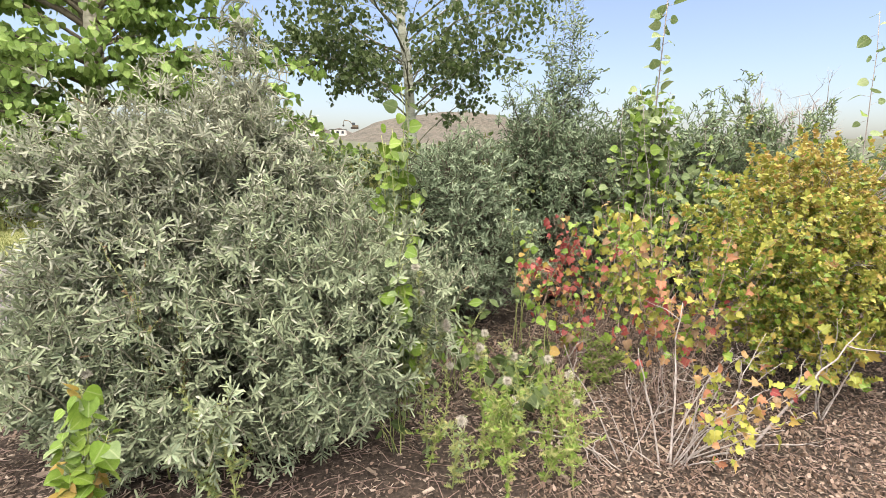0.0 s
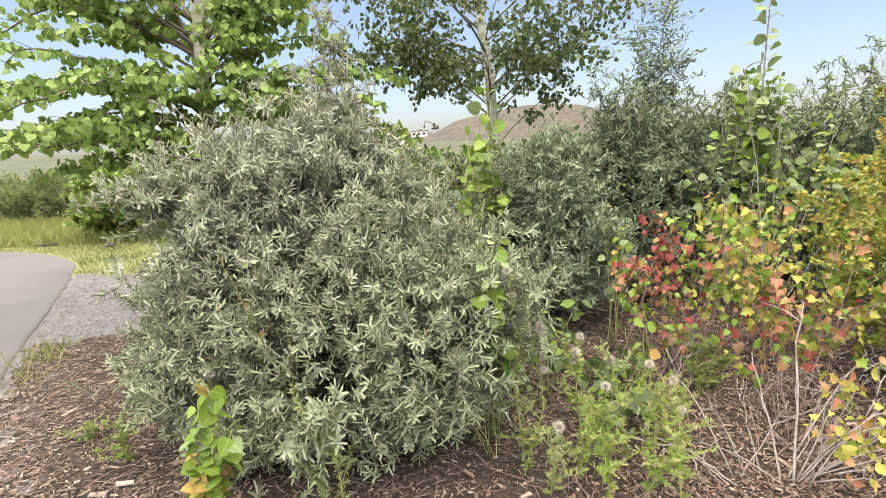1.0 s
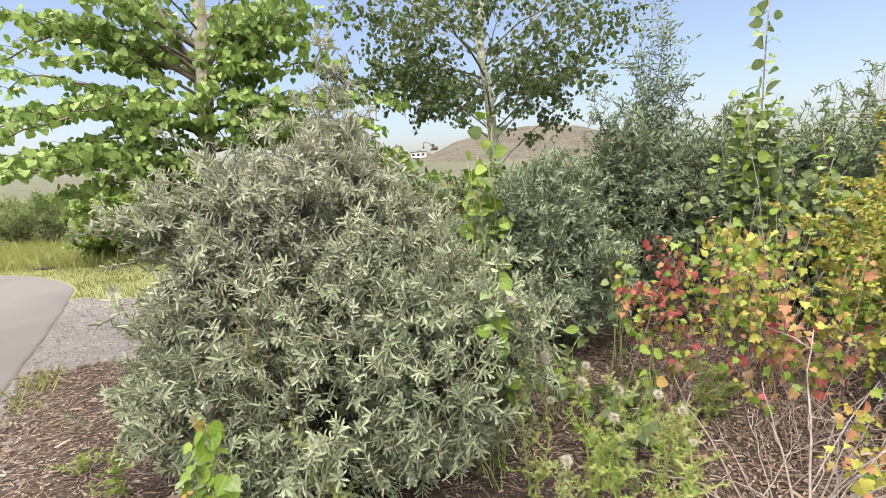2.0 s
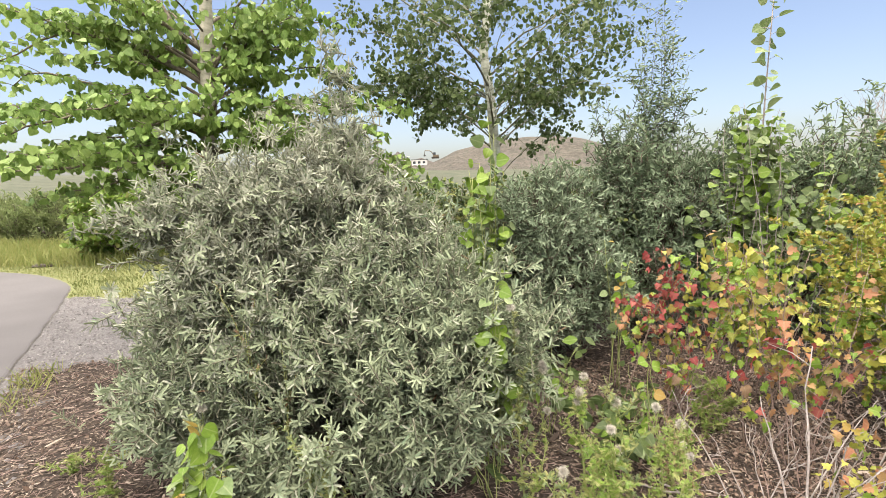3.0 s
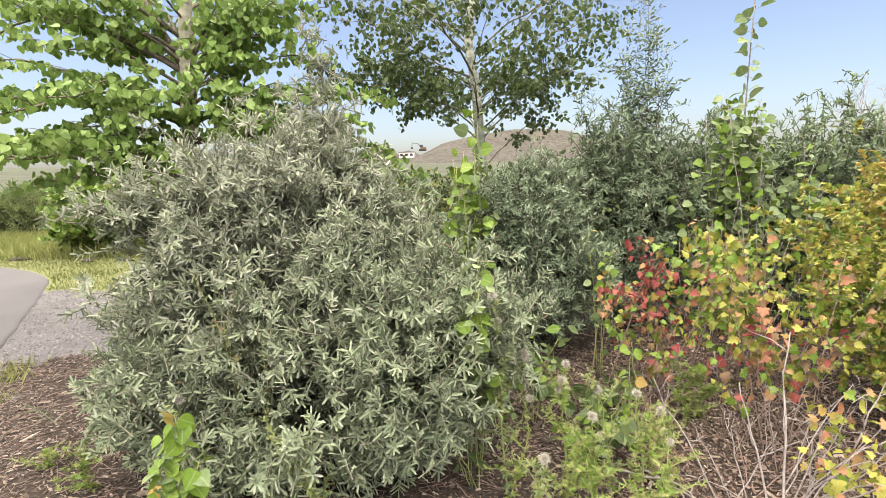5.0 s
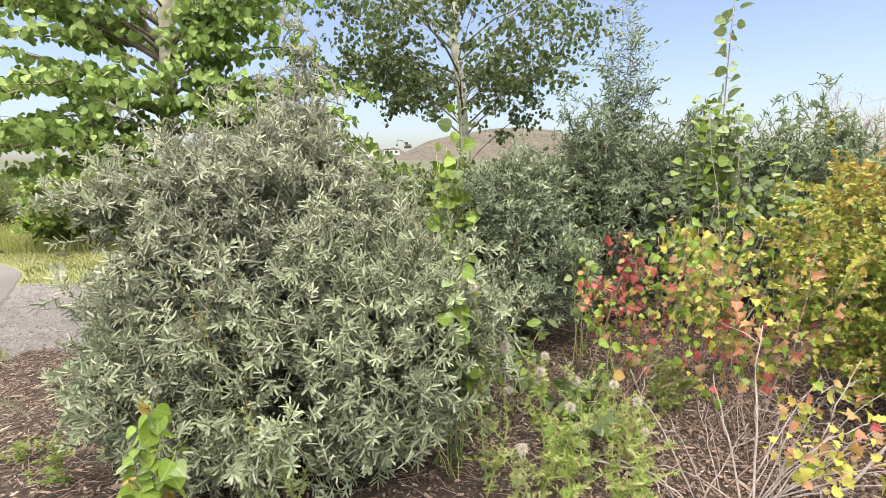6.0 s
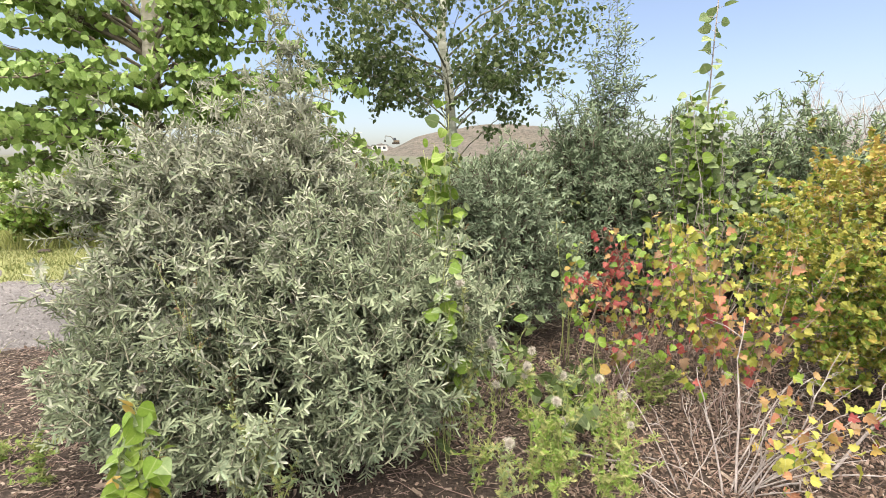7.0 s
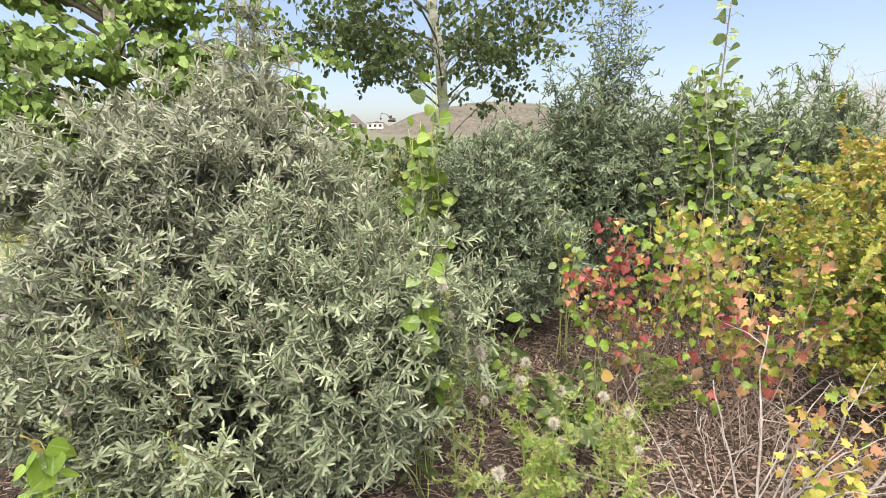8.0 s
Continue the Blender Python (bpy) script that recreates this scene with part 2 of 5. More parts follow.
class Buf:
    """Collects vertices, faces, material slots and leaf coordinates for one mesh."""

    def __init__(self):
        self.v, self.uv, self.loops, self.sizes, self.slots, self.count = [], [], [], [], [], 0

    def add(self, verts, faces, uv=None, slot=0):
        verts = np.asarray(verts, float).reshape(-1, 3)
        uv = np.zeros((len(verts), 2)) if uv is None else np.asarray(uv, float).reshape(-1, 2)
        for f in faces:
            f = np.asarray(f, int)
            if f.size == 0:
                continue
            self.loops.append((f + self.count).ravel())
            self.sizes.append(np.full(len(f), f.shape[1]))
            self.slots.append(np.full(len(f), slot))
        self.v.append(verts)
        self.uv.append(uv)
        self.count += len(verts)

    def mesh(self, name, materials, smooth=True):
        me = bpy.data.meshes.new(name)
        for m in materials:
            me.materials.append(m)
        if not self.v:
            return me
        v, uv = np.concatenate(self.v), np.concatenate(self.uv)
        loops, sizes, slots = np.concatenate(self.loops), np.concatenate(self.sizes), np.concatenate(self.slots)
        me.vertices.add(len(v))
        me.vertices.foreach_set("co", v.ravel())
        me.loops.add(len(loops))
        me.loops.foreach_set("vertex_index", loops)
        me.polygons.add(len(sizes))
        me.polygons.foreach_set("loop_start", np.r_[0, np.cumsum(sizes)[:-1]])
        me.polygons.foreach_set("material_index", slots)
        me.polygons.foreach_set("use_smooth", np.full(len(sizes), smooth))
        layer = me.uv_layers.new(name="UVMap")
        layer.data.foreach_set("uv", uv[loops].ravel())
        me.update(calc_edges=True)
        return me


def part(name, buf, materials, parent=None, label="", smooth=True, kind=""):
    materials = materials if isinstance(materials, (list, tuple)) else [materials]
    ob = new(name, buf.mesh(name, materials, smooth))
    ob.parent = parent
    return tagged(ob, label=label, kind=kind)


def thing(name, at, label, category, group="", kind=""):
    ob = new(name)
    ob.empty_display_size = 0.1
    ob.location = at
    bpy.context.view_layer.update()
    return tagged(ob, label, category, group, kind)


def tube(buf, points, radii, sides=6, slot=0):
    """A tapered round limb along the points."""
    p = np.asarray(points, float)
    n = len(p)
    r = np.interp(np.linspace(0, 1, n), np.linspace(0, 1, len(radii)), radii)
    way = unit(np.gradient(p, axis=0))
    side = unit(np.cross(way, np.where(np.abs(way[:, 2:3]) > 0.9, [[1.0, 0, 0]], [[0, 0, 1.0]])))
    up = np.cross(side, way)
    a = np.arange(sides) * 2 * np.pi / sides
    ring = p[:, None] + r[:, None, None] * (np.cos(a)[None, :, None] * side[:, None] + np.sin(a)[None, :, None] * up[:, None])
    i, j = np.meshgrid(np.arange(n - 1), np.arange(sides), indexing="ij")
    k = (j + 1) % sides
    quads = np.stack([i * sides + j, i * sides + k, (i + 1) * sides + k, (i + 1) * sides + j], -1).reshape(-1, 4)
    caps = [np.arange(sides)[None, ::-1], np.arange(sides)[None] + (n - 1) * sides] if sides > 3 else []
    buf.add(ring.reshape(-1, 3), [quads, *caps], slot=slot)


def arc(a, b, sag=0.0, wob=0.0, steps=6, r=None):
    """A line from a to b that bows up by sag and wanders by wob."""
    a, b = np.asarray(a, float), np.asarray(b, float)
    u = np.linspace(0, 1, steps)[:, None]
    p = a + (b - a) * u
    p[:, 2:] += sag * 4 * u * (1 - u)
    if wob and r is not None:
        p += np.cumsum(r.normal(0, wob, p.shape), axis=0) * np.sin(np.pi * u * 0.5)
    return p


def strip(rows, fold=0.12):
    """A leaf from cross rows (along, half width): vertices, faces, uv. Length 1 along y, half width 1 along x."""
    v, uv = [], []
    for y, w in rows:
        v += [(-w, y, fold * w), (0, y, 0), (w, y, fold * w)]
        uv += [(0.5 - w / 2, y), (0.5, y), (0.5 + w / 2, y)]
    f = []
    for i in range(len(rows) - 1):
        a, b = 3 * i, 3 * i + 3
        f += [(a, a + 1, b + 1, b), (a + 1, a + 2, b + 2, b + 1)]
    return np.array(v, float), [np.array(f)], np.array(uv, float)


def lobed(points, fold=0.15):
    """A lobed leaf, a fan round the middle: outline points of its right half, mirrored."""
    half = list(points)
    line = half + [(-x, y) for x, y in reversed(half[1:-1])]
    v = [(0, 0.42, 0)] + [(x, y, fold * abs(x)) for x, y in line]
    n = len(line)
    f = [(0, 1 + i, 1 + (i + 1) % n) for i in range(n)]
    uv = [(0.5 + p[0] / 2, p[1]) for p in v]
    return np.array(v, float), [np.array(f)], np.array(uv, float)


def creased(points, fold=0.2):
    """A leaf of two halves that meet in a crease: the outline of its right half between foot and tip."""
    n = len(points)
    v = [(0, 0, 0)] + [(w, y, fold * w) for w, y in points] + [(0, 1, 0)] + [(-w, y, fold * w) for w, y in points]
    f = [tuple(range(n + 2)), (0, n + 1, *range(2 * n + 1, n + 1, -1))]
    return np.array(v, float), [np.array(f)], np.array([(0.5 + p[0] / 2, p[1]) for p in v], float)


LANCE = strip([(0, 0.3), (0.2, 0.95), (0.85, 0.95), (1, 0.3)], 0.35)
LANCE_FAR = creased([(0.9, 0.3), (0.8, 0.75)], 0.3)
OBLONG = creased([(0.85, 0.16), (0.95, 0.88)], 0.3)


def pinnate(pairs=5):
    """A feathery leaf: pairs of pointed lobes along one rib."""
    spine = np.linspace(0.06, 0.88, pairs + 1)
    v = [(0, y, 0) for y in spine] + [(0, 1.02, 0)]
    f = []
    for k in range(pairs):
        w = 0.55 + 0.45 * math.sin(math.pi * (k + 0.8) / (pairs + 0.3))
        for x in (w, -w):
            v.append((x, spine[k] + 0.2, 0.25 * w))
            f.append((k, len(v) - 1, k + 1) if x > 0 else (k, k + 1, len(v) - 1))
    f.append((pairs - 1, pairs, pairs + 1))
    return np.array(v, float), [np.array(f)], np.array([(0.5 + p[0] / 2, p[1]) for p in v], float)


PINNATE = pinnate()
HEART = strip([(0, 0.12), (0.01, 0.62), (0.16, 1.0), (0.42, 1.06), (0.68, 0.78), (0.88, 0.34), (1, 0.03)], 0.15)
HEART_FAR = creased([(0.8, 0.08), (1.0, 0.35), (0.62, 0.72)], 0.18)
OVATE = strip([(0, 0.15), (0.2, 0.75), (0.45, 1.0), (0.75, 0.65), (1, 0.03)], 0.15)
MAPLE = lobed([(0, 0.06), (0.34, 0.0), (0.84, 0.13), (0.93, 0.32), (0.64, 0.4), (0.92, 0.64), (0.66, 0.7), (0.42, 0.66), (0.36, 0.86), (0.14, 0.9), (0, 1.05)], 0.4)
MAPLE_FAR = lobed([(0, 0.06), (0.84, 0.13), (0.62, 0.4), (0.92, 0.64), (0.36, 0.86), (0, 1.05)], 0.4)
HEART_MID = creased([(0.62, 0.0), (1.0, 0.16), (1.0, 0.45), (0.5, 0.8)], 0.18)
OVATE_FAR = creased([(0.85, 0.25), (0.7, 0.7)], 0.25)
BLADE = (np.array([(-1, 0, 0), (1, 0, 0), (0.75, 0.55, 0.15), (-0.75, 0.55, 0.15), (0, 1, 0)], float), [np.array([(0, 1, 2, 3)]), np.array([(3, 2, 4)])], np.array([(0, 0), (1, 0), (1, 0.5), (0, 0.5), (0.5, 1)], float))


def leaves(buf, form, at, way, face, size, width, bend=0.2, slot=0, r=None):
    """Many leaves of one form, each from its stalk's end along its way, its upper side to face."""
    v, faces, uv = form
    at, way, face = (np.asarray(a, float).reshape(-1, 3) for a in (at, way, face))
    n = len(at)
    if not n:
        return
    way = unit(way)
    across = unit(np.cross(way, face))
    up = np.cross(across, way)
    size = np.broadcast_to(size, n)[:, None, None]
    curl = (np.full(n, bend) if r is None else r.normal(bend, abs(bend) * 0.8 + 0.05, n))[:, None]
    x, y = v[None, :, 0] * width, v[None, :, 1]
    z = v[None, :, 2] * width - curl * y * y
    y = y * (1 - 0.25 * np.abs(curl) * y)
    p = at[:, None] + size * (x[..., None] * across[:, None] + y[..., None] * way[:, None] + z[..., None] * up[:, None])
    k = len(v)
    base = (np.arange(n) * k)[:, None, None]
    buf.add(p, [(f[None] + base).reshape(-1, f.shape[1]) for f in faces], np.tile(uv, (n, 1)), slot)


LEAF_MESHES = {}


def leaf_mesh(key, form, width, bend, material):
    if key not in LEAF_MESHES:
        b = Buf()
        leaves(b, form, [(0, 0, 0)], [(0, 1, 0)], [(0, 0, 1)], 1.0, width, bend)
        LEAF_MESHES[key] = b.mesh("leaf", [material])
    return LEAF_MESHES[key]


def single_leaves(parent, key, form, at, way, face, size, width, material, r, name="leaf", owners=None, bends=(0.05, 0.2, 0.4)):
    """Leaves as parts of their own, on a few shared meshes."""
    base = Vector(parent.matrix_world.translation)
    size = np.broadcast_to(size, len(at))
    for i in range(len(at)):
        bend = bends[r.randint(3)]
        w = Vector(way[i]).normalized()
        a = w.cross(Vector(face[i])).normalized()
        u = a.cross(w)
        m = Matrix((a, w, u)).transposed().to_4x4() @ Matrix.Scale(float(size[i]), 4)
        m.translation = Vector(at[i]) - base
        ob = new(name, leaf_mesh((key, bend), form, width, bend, material))
        ob.parent = owners[i] if owners else parent
        ob.matrix_basis = m


def shell(lobes, n, r, inner=0.72, outer=1.06, floor=0.06, buried=0.66):
    """Places on the outside of a heap of ellipsoids, with the way outward."""
    lobes = np.asarray(lobes, float)
    area = (lobes[:, 3] * lobes[:, 4] + lobes[:, 3] * lobes[:, 5] + lobes[:, 4] * lobes[:, 5])
    pick = r.choice(len(lobes), n * 3, p=area / area.sum())
    d = unit(r.normal(0, 1, (n * 3, 3)))
    rough = np.array([noise.noise(Vector(v) * 2.3 + Vector((k * 3.1, 0, 0))) for v, k in zip(d, pick)])
    far = r.uniform(inner, outer, n * 3) * (1 + 0.32 * rough)
    p = lobes[pick, :3] + d * lobes[pick, 3:] * far[:, None]
    out = unit(d / lobes[pick, 3:])
    keep = p[:, 2] > floor
    for k, l in enumerate(lobes):
        deep = np.linalg.norm((p - l[:3]) / l[3:], axis=1)
        keep &= (pick == k) | (deep > buried)
    return p[keep][:n], out[keep][:n]


def twig_leaves(tips, out, r, count, length, spread=0.9, rise=0.35, wander=0.5):
    """Leafy twigs that end at the tips: leaf bases, ways, faces, and the twigs' own lines."""
    n = len(tips)
    axis = unit(out + r.normal(0, wander, (n, 3)) + [0, 0, rise])
    lengths = length * r.uniform(0.6, 1.3, n)
    start = tips - axis * lengths[:, None]
    u = (np.arange(count) + 0.6) / count
    u = np.clip(u[None] + r.uniform(-0.5, 0.5, (n, count)) / count, 0.02, 1) ** 0.75
    at = start[:, None] + axis[:, None] * (lengths[:, None] * u)[..., None]
    side = unit(np.cross(axis, r.normal(0, 1, (n, 3))))
    other = np.cross(axis, side)
    turn = np.arange(count)[None] * 2.4 + r.uniform(0, 6.28, (n, 1))
    ray = np.cos(turn)[..., None] * side[:, None] + np.sin(turn)[..., None] * other[:, None]
    lean = spread * (1.15 - 0.65 * u)[..., None]
    way = unit(axis[:, None] + ray * lean + r.normal(0, 0.18, (n, count, 3)))
    face = unit(axis[:, None] * 1.0 - ray * 0.35 + np.array([0, 0, 0.5]) + r.normal(0, 0.25, (n, count, 3)))
    return at.reshape(-1, 3), way.reshape(-1, 3), face.reshape(-1, 3), start, tips


def bush(name, label, category, base, lobes, twigs, count, length, form, size, width, mats, weights, bark, seed,
         spread=0.9, rise=0.35, wander=0.5, inner=0.72, stems=10, stem_r=0.012, single=0, zones=(), floor=0.06, far_form=None, group="", outer=1.06, sprays=0, spray=0.4, shoots=(), clump=10):
    """A shrub: stems from its base, twigs through the lobes, and its leaves; the nearest leaves are parts of their own."""
    r = rng(seed)
    ob = thing(name, base, label, category, group)
    home = np.array(base, float)
    tips, out = shell(lobes, twigs // clump, r, inner, outer, floor)
    strew = r.normal(0, length * 0.62, (len(tips) * clump, 3))
    tips, out = np.repeat(tips, clump, 0) + strew, unit(np.repeat(out, clump, 0) + strew * 0.7 / length)
    tips, out = tips[tips[:, 2] > floor], out[tips[:, 2] > floor]
    long_lines = [(np.array(a, float), np.array(e, float)) for a, e in shoots]
    if sprays:
        p, o = shell(lobes, sprays, r, 0.8, 0.95, 0.3)
        long_lines += [(a, a + unit(d * 0.7 + [0, 0, 0.8] + r.normal(0, 0.3, 3)) * spray * r.uniform(0.4, 1.2)) for a, d in zip(p, o)]
    lines = Buf()
    for a, e in long_lines:
        line = arc(a, e, 0.03, 0.008, 8, r)
        tube(lines, line - home, (stem_r * 0.25, stem_r * 0.08), 4)
        m = max(3, int(np.linalg.norm(e - a) / 0.055))
        more = np.stack([np.interp(np.linspace(1.0, 7, m), np.arange(8), line[:, k]) for k in range(3)], 1)
        tips, out = np.vstack([tips, more + r.normal(0, 0.035, more.shape)]), np.vstack([out, np.tile(unit(e - a), (m, 1)) * 0.6 + r.normal(0, 0.5, (m, 3))])
    if long_lines:
        part("shoot", lines, bark, ob, kind="stuff")
    at, way, face, start, ends = twig_leaves(tips, out, r, count, length, spread, rise, wander)
    sizes = size * r.uniform(0.6, 1.2, len(at))
    chance = np.tile(np.asarray(weights, float), (len(at), 1))
    for x, y, z, reach, k, w in zones:
        near = np.exp(-(((at - [x, y, z]) / reach) ** 2).sum(1))
        chance[:, k] += w * near
    chance /= chance.sum(1, keepdims=True)
    slot = (chance.cumsum(1) < r.rand(len(at), 1)).sum(1).clip(0, len(mats) - 1)
    lobes = np.asarray(lobes, float)
    b = Buf()
    for a, e in zip(start, ends):
        tube(b, arc(a - home, e - home, 0.0, 0.002, 3, r), (stem_r * 0.28, stem_r * 0.12), 3)
    brush = b
    masses = lobes[lobes[:, 3] > 0.15]
    for i in range(stems):
        goal = masses[i % len(masses)]
        tip = goal[:3] + goal[3:] * r.uniform(-0.6, 0.6, 3) + [0, 0, 0.3 * goal[5]]
        foot = home + [r.normal(0, 0.07), r.normal(0, 0.07), -0.02]
        b = Buf()
        main = arc(foot - home, tip - home, 0.12, 0.02, 8, r)
        tube(b, main, (stem_r, stem_r * 0.7, stem_r * 0.35), 6)
        near = np.argsort(((start - tip) ** 2).sum(1))[: min(14, len(start))]
        for j in near:
            tube(brush, arc(main[r.randint(3, 7)], start[j] - home, 0.03, 0.008, 5, r), (stem_r * 0.4, stem_r * 0.2), 4)
        part("stem", b, bark, ob)
    part("brushwood", brush, bark, ob, kind="stuff")
    front = np.argsort(at[:, 1] + r.uniform(0, 0.25, len(at)))[:single]
    alone = np.zeros(len(at), bool)
    alone[front] = True
    b = Buf()
    for k in range(len(mats)):
        pick = (slot == k) & ~alone
        leaves(b, far_form or form, at[pick] - home, way[pick], face[pick], sizes[pick], width, 0.2, k, r)
    part("foliage", b, mats, ob, kind="stuff")
    for k in range(len(mats)):
        pick = (slot == k) & alone
        single_leaves(ob, (name, k), form, at[pick], way[pick], face[pick], sizes[pick], width, mats[k], r)
    return ob


def poplar(name, label, base, trunk_line, trunk_r, limbs, form, size, width, mat, bark, twig_bark, seed, density=1.0, droop=0.35, far_form=None, single=0, flat=0.25, sprigs=9, wide=1.0):
    """A poplar: one bending trunk, limbs in tiers, sprigs of hanging leaves."""
    r = rng(seed)
    ob = thing(name, base, label, "tree")
    home = np.array(base, float)
    line = np.asarray(trunk_line, float)
    u = np.linspace(0, 1, len(line))
    fine = np.stack([np.interp(np.linspace(0, 1, 40), u, line[:, k]) for k in range(3)], 1)
    fine[1:-1] = (fine[:-2] + 2 * fine[1:-1] + fine[2:]) / 4
    fine[:, :2] += np.stack([0.006 * np.sin(np.arange(40) * 0.9), 0.006 * np.cos(np.arange(40) * 0.7)], 1)
    b = Buf()
    tube(b, fine - home, trunk_r, 12)
    part("trunk", b, bark, ob)
    at, way, face = [], [], []
    twigs = Buf()
    for height, turn, length, climb, thick in limbs:
        i = np.argmin(np.abs(fine[:, 2] - height))
        a = fine[i]
        d = np.array([math.sin(radians(turn)), math.cos(radians(turn)), 0])
        tip = a + d * length + [0, 0, climb]
        spine = arc(a, tip, 0.10 * length * np.sign(climb + 0.01), 0.025 * length, 9, r)
        b = Buf()
        tube(b, spine - home, (thick, thick * 0.6, thick * 0.2), 7)
        part("branch", b, twig_bark, ob)
        n = max(4, int(sprigs * length * density))
        for s in np.linspace(0.22, 1.0, n):
            p = np.array([np.interp(s * 8, np.arange(9), spine[:, k]) for k in range(3)])
            for hand in (-1, 1):
                reach = (0.16 + 0.32 * (1 - s * 0.7)) * r.uniform(0.5, 1.2) * min(1.0, 0.5 + length / 2) * wide
                side = np.array([-d[1], d[0], 0]) * hand
                q = p + unit(d * r.uniform(0.2, 0.9) + side + [0, 0, r.normal(0.1, flat)]) * reach
                sprig = arc(p, q, 0.02, 0.006, 5, r)
                tube(twigs, sprig - home, (thick * 0.16, 0.0015), 4)
                m = max(5, int(reach * 42 * density))
                k = (0.25 + 0.75 * r.rand(m) ** 0.55) * 4
                spot = np.stack([np.interp(k, np.arange(5), sprig[:, c]) for c in range(3)], 1)
                turnout = unit(r.normal(0, 1, (m, 3)) * [1, 1, 0.5] + [0, 0, -droop])
                spot = spot + turnout * size * 0.55 + r.normal(0, 0.02 * wide, (m, 3))
                at.append(spot)
                way.append(unit(turnout * 0.6 + r.normal(0, 0.4, (m, 3)) + [0, 0, -droop * 1.5]))
                face.append(unit(r.normal(0, 0.9, (m, 3)) + [0, -0.35, 0.5]))
    part("brushwood", twigs, twig_bark, ob, kind="stuff")
    at, way, face = np.concatenate(at), np.concatenate(way), np.concatenate(face)
    sizes = size * r.uniform(0.65, 1.2, len(at))
    alone = np.zeros(len(at), bool)
    alone[np.argsort(at[:, 1] + r.uniform(0, 0.3, len(at)))[:single]] = True
    b = Buf()
    leaves(b, far_form or form, at[~alone] - home, way[~alone], face[~alone], sizes[~alone], width, 0.15, 0, r)
    part("crown", b, mat, ob, kind="stuff")
    single_leaves(ob, (name, 0), form, at[alone], way[alone], face[alone], sizes[alone], width, mat, r)
    return ob


# ---- ground, path and distance ----
def rise(x, y):
    """Height of the land: a level bed, a shallow slope far out."""
    far = np.clip((np.hypot(x, y) - 45) / 130, 0, 1)
    near = np.clip(1 - np.hypot(x, y - 4) / 14, 0, 1)
    wave = 0.014 * np.sin(x * 2.1 + 0.7 * np.sin(y * 1.7)) * np.sin(y * 2.4 + 1.0) + 0.008 * np.sin(x * 5.3 + y * 3.1)
    return 5.6 * far * far * (3 - 2 * far) + wave * near


# the path's edge beside the bed, as a smooth line of few knots
EDGE = [(1.6, -6.0), (-0.6, -1.6), (-2.3, 1.5), (-3.72, 3.5), (-4.9, 5.25), (-5.95, 6.75), (-6.75, 7.75), (-7.9, 8.55), (-9.6, 9.15), (-12.5, 9.5), (-18.0, 9.4), (-30.0, 8.0)]


def smooth_line(knots, steps=10):
    k = np.asarray(knots, float)
    k = np.vstack([2 * k[0] - k[1], k, 2 * k[-1] - k[-2]])
    out = []
    for i in range(1, len(k) - 2):
        for t in np.arange(steps) / steps:
            a, b, c, d = k[i - 1 : i + 3]
            out.append(0.5 * (2 * b + (c - a) * t + (2 * a - 5 * b + 4 * c - d) * t * t + (3 * b - a - 3 * c + d) * t**3))
    out.append(k[-2])
    return np.array(out)


EDGE_LINE = smooth_line(EDGE)


def beside(p):
    """Signed distance to the path's edge: positive on the bed's side."""
    p = np.asarray(p, float).reshape(-1, 2)
    d = np.linalg.norm(p[:, None] - EDGE_LINE[None], axis=2)
    i = d.argmin(1).clip(1, len(EDGE_LINE) - 2)
    w = unit(EDGE_LINE[i + 1] - EDGE_LINE[i - 1])
    off = p - EDGE_LINE[i]
    return off[:, 1] * w[:, 0] * -1 + off[:, 0] * w[:, 1]


def verge(x, y):
    """Width of the gravel strip along the path."""
    far = np.clip((y - 4.0) / 0.7, 0, 1)
    return 0.16 + 2.3 * far * far * (3 - 2 * far) + 0.06 * np.sin(x * 7 + y * 5)


def turf_line(x):
    return 6.75 + 0.12 * np.sin(x * 3.1) + 0.08 * np.sin(x * 7.3) + 0.25 * np.clip(x + 3, 0, 4)


def ground():
    near_x, near_y = np.arange(-11, 6.01, 0.1), np.arange(-6.4, 13.01, 0.1)
    grow = np.cumsum(0.12 * 1.12 ** np.arange(70))
    grow = grow[grow < 3200]
    xs = np.r_[near_x[0] - grow[::-1], near_x, near_x[-1] + grow]
    ys = np.r_[near_y[0] - grow[::-1], near_y, near_y[-1] + grow]
    X, Y = np.meshgrid(xs, ys)
    Z = rise(X, Y)
    v = np.stack([X, Y, Z], -1).reshape(-1, 3)
    w = len(xs)
    i, j = np.meshgrid(np.arange(len(ys) - 1), np.arange(w - 1), indexing="ij")
    a = (i * w + j).ravel()
    q = np.stack([a, a + 1, a + w + 1, a + w], 1)
    mid = v[q].mean(1)
    inside = (np.abs(mid[:, 0]) < 14) & (mid[:, 1] > -6) & (mid[:, 1] < 14)
    side = np.full(len(mid), 9.0)
    side[inside] = beside(mid[inside, :2])
    slot = np.full(len(mid), 3)
    slot[np.hypot(mid[:, 0], mid[:, 1]) < 24] = 2
    bed = inside & (mid[:, 1] < turf_line(mid[:, 0])) & (side > -0.4)
    slot[bed] = 0
    slot[bed & (side < verge(mid[:, 0], mid[:, 1]) + rng(7).normal(0, 0.09, len(mid)))] = 1
    b = Buf()
    b.add(v, [q])
    b.slots = [slot]
    ob = part("ground", b, [MULCH, GRAVEL, TURF, FIELD])
    return tagged(ob, "brown mulch bed, gravel verge, green turf and dry field", "ground", kind="structure")


GROUND = ground()


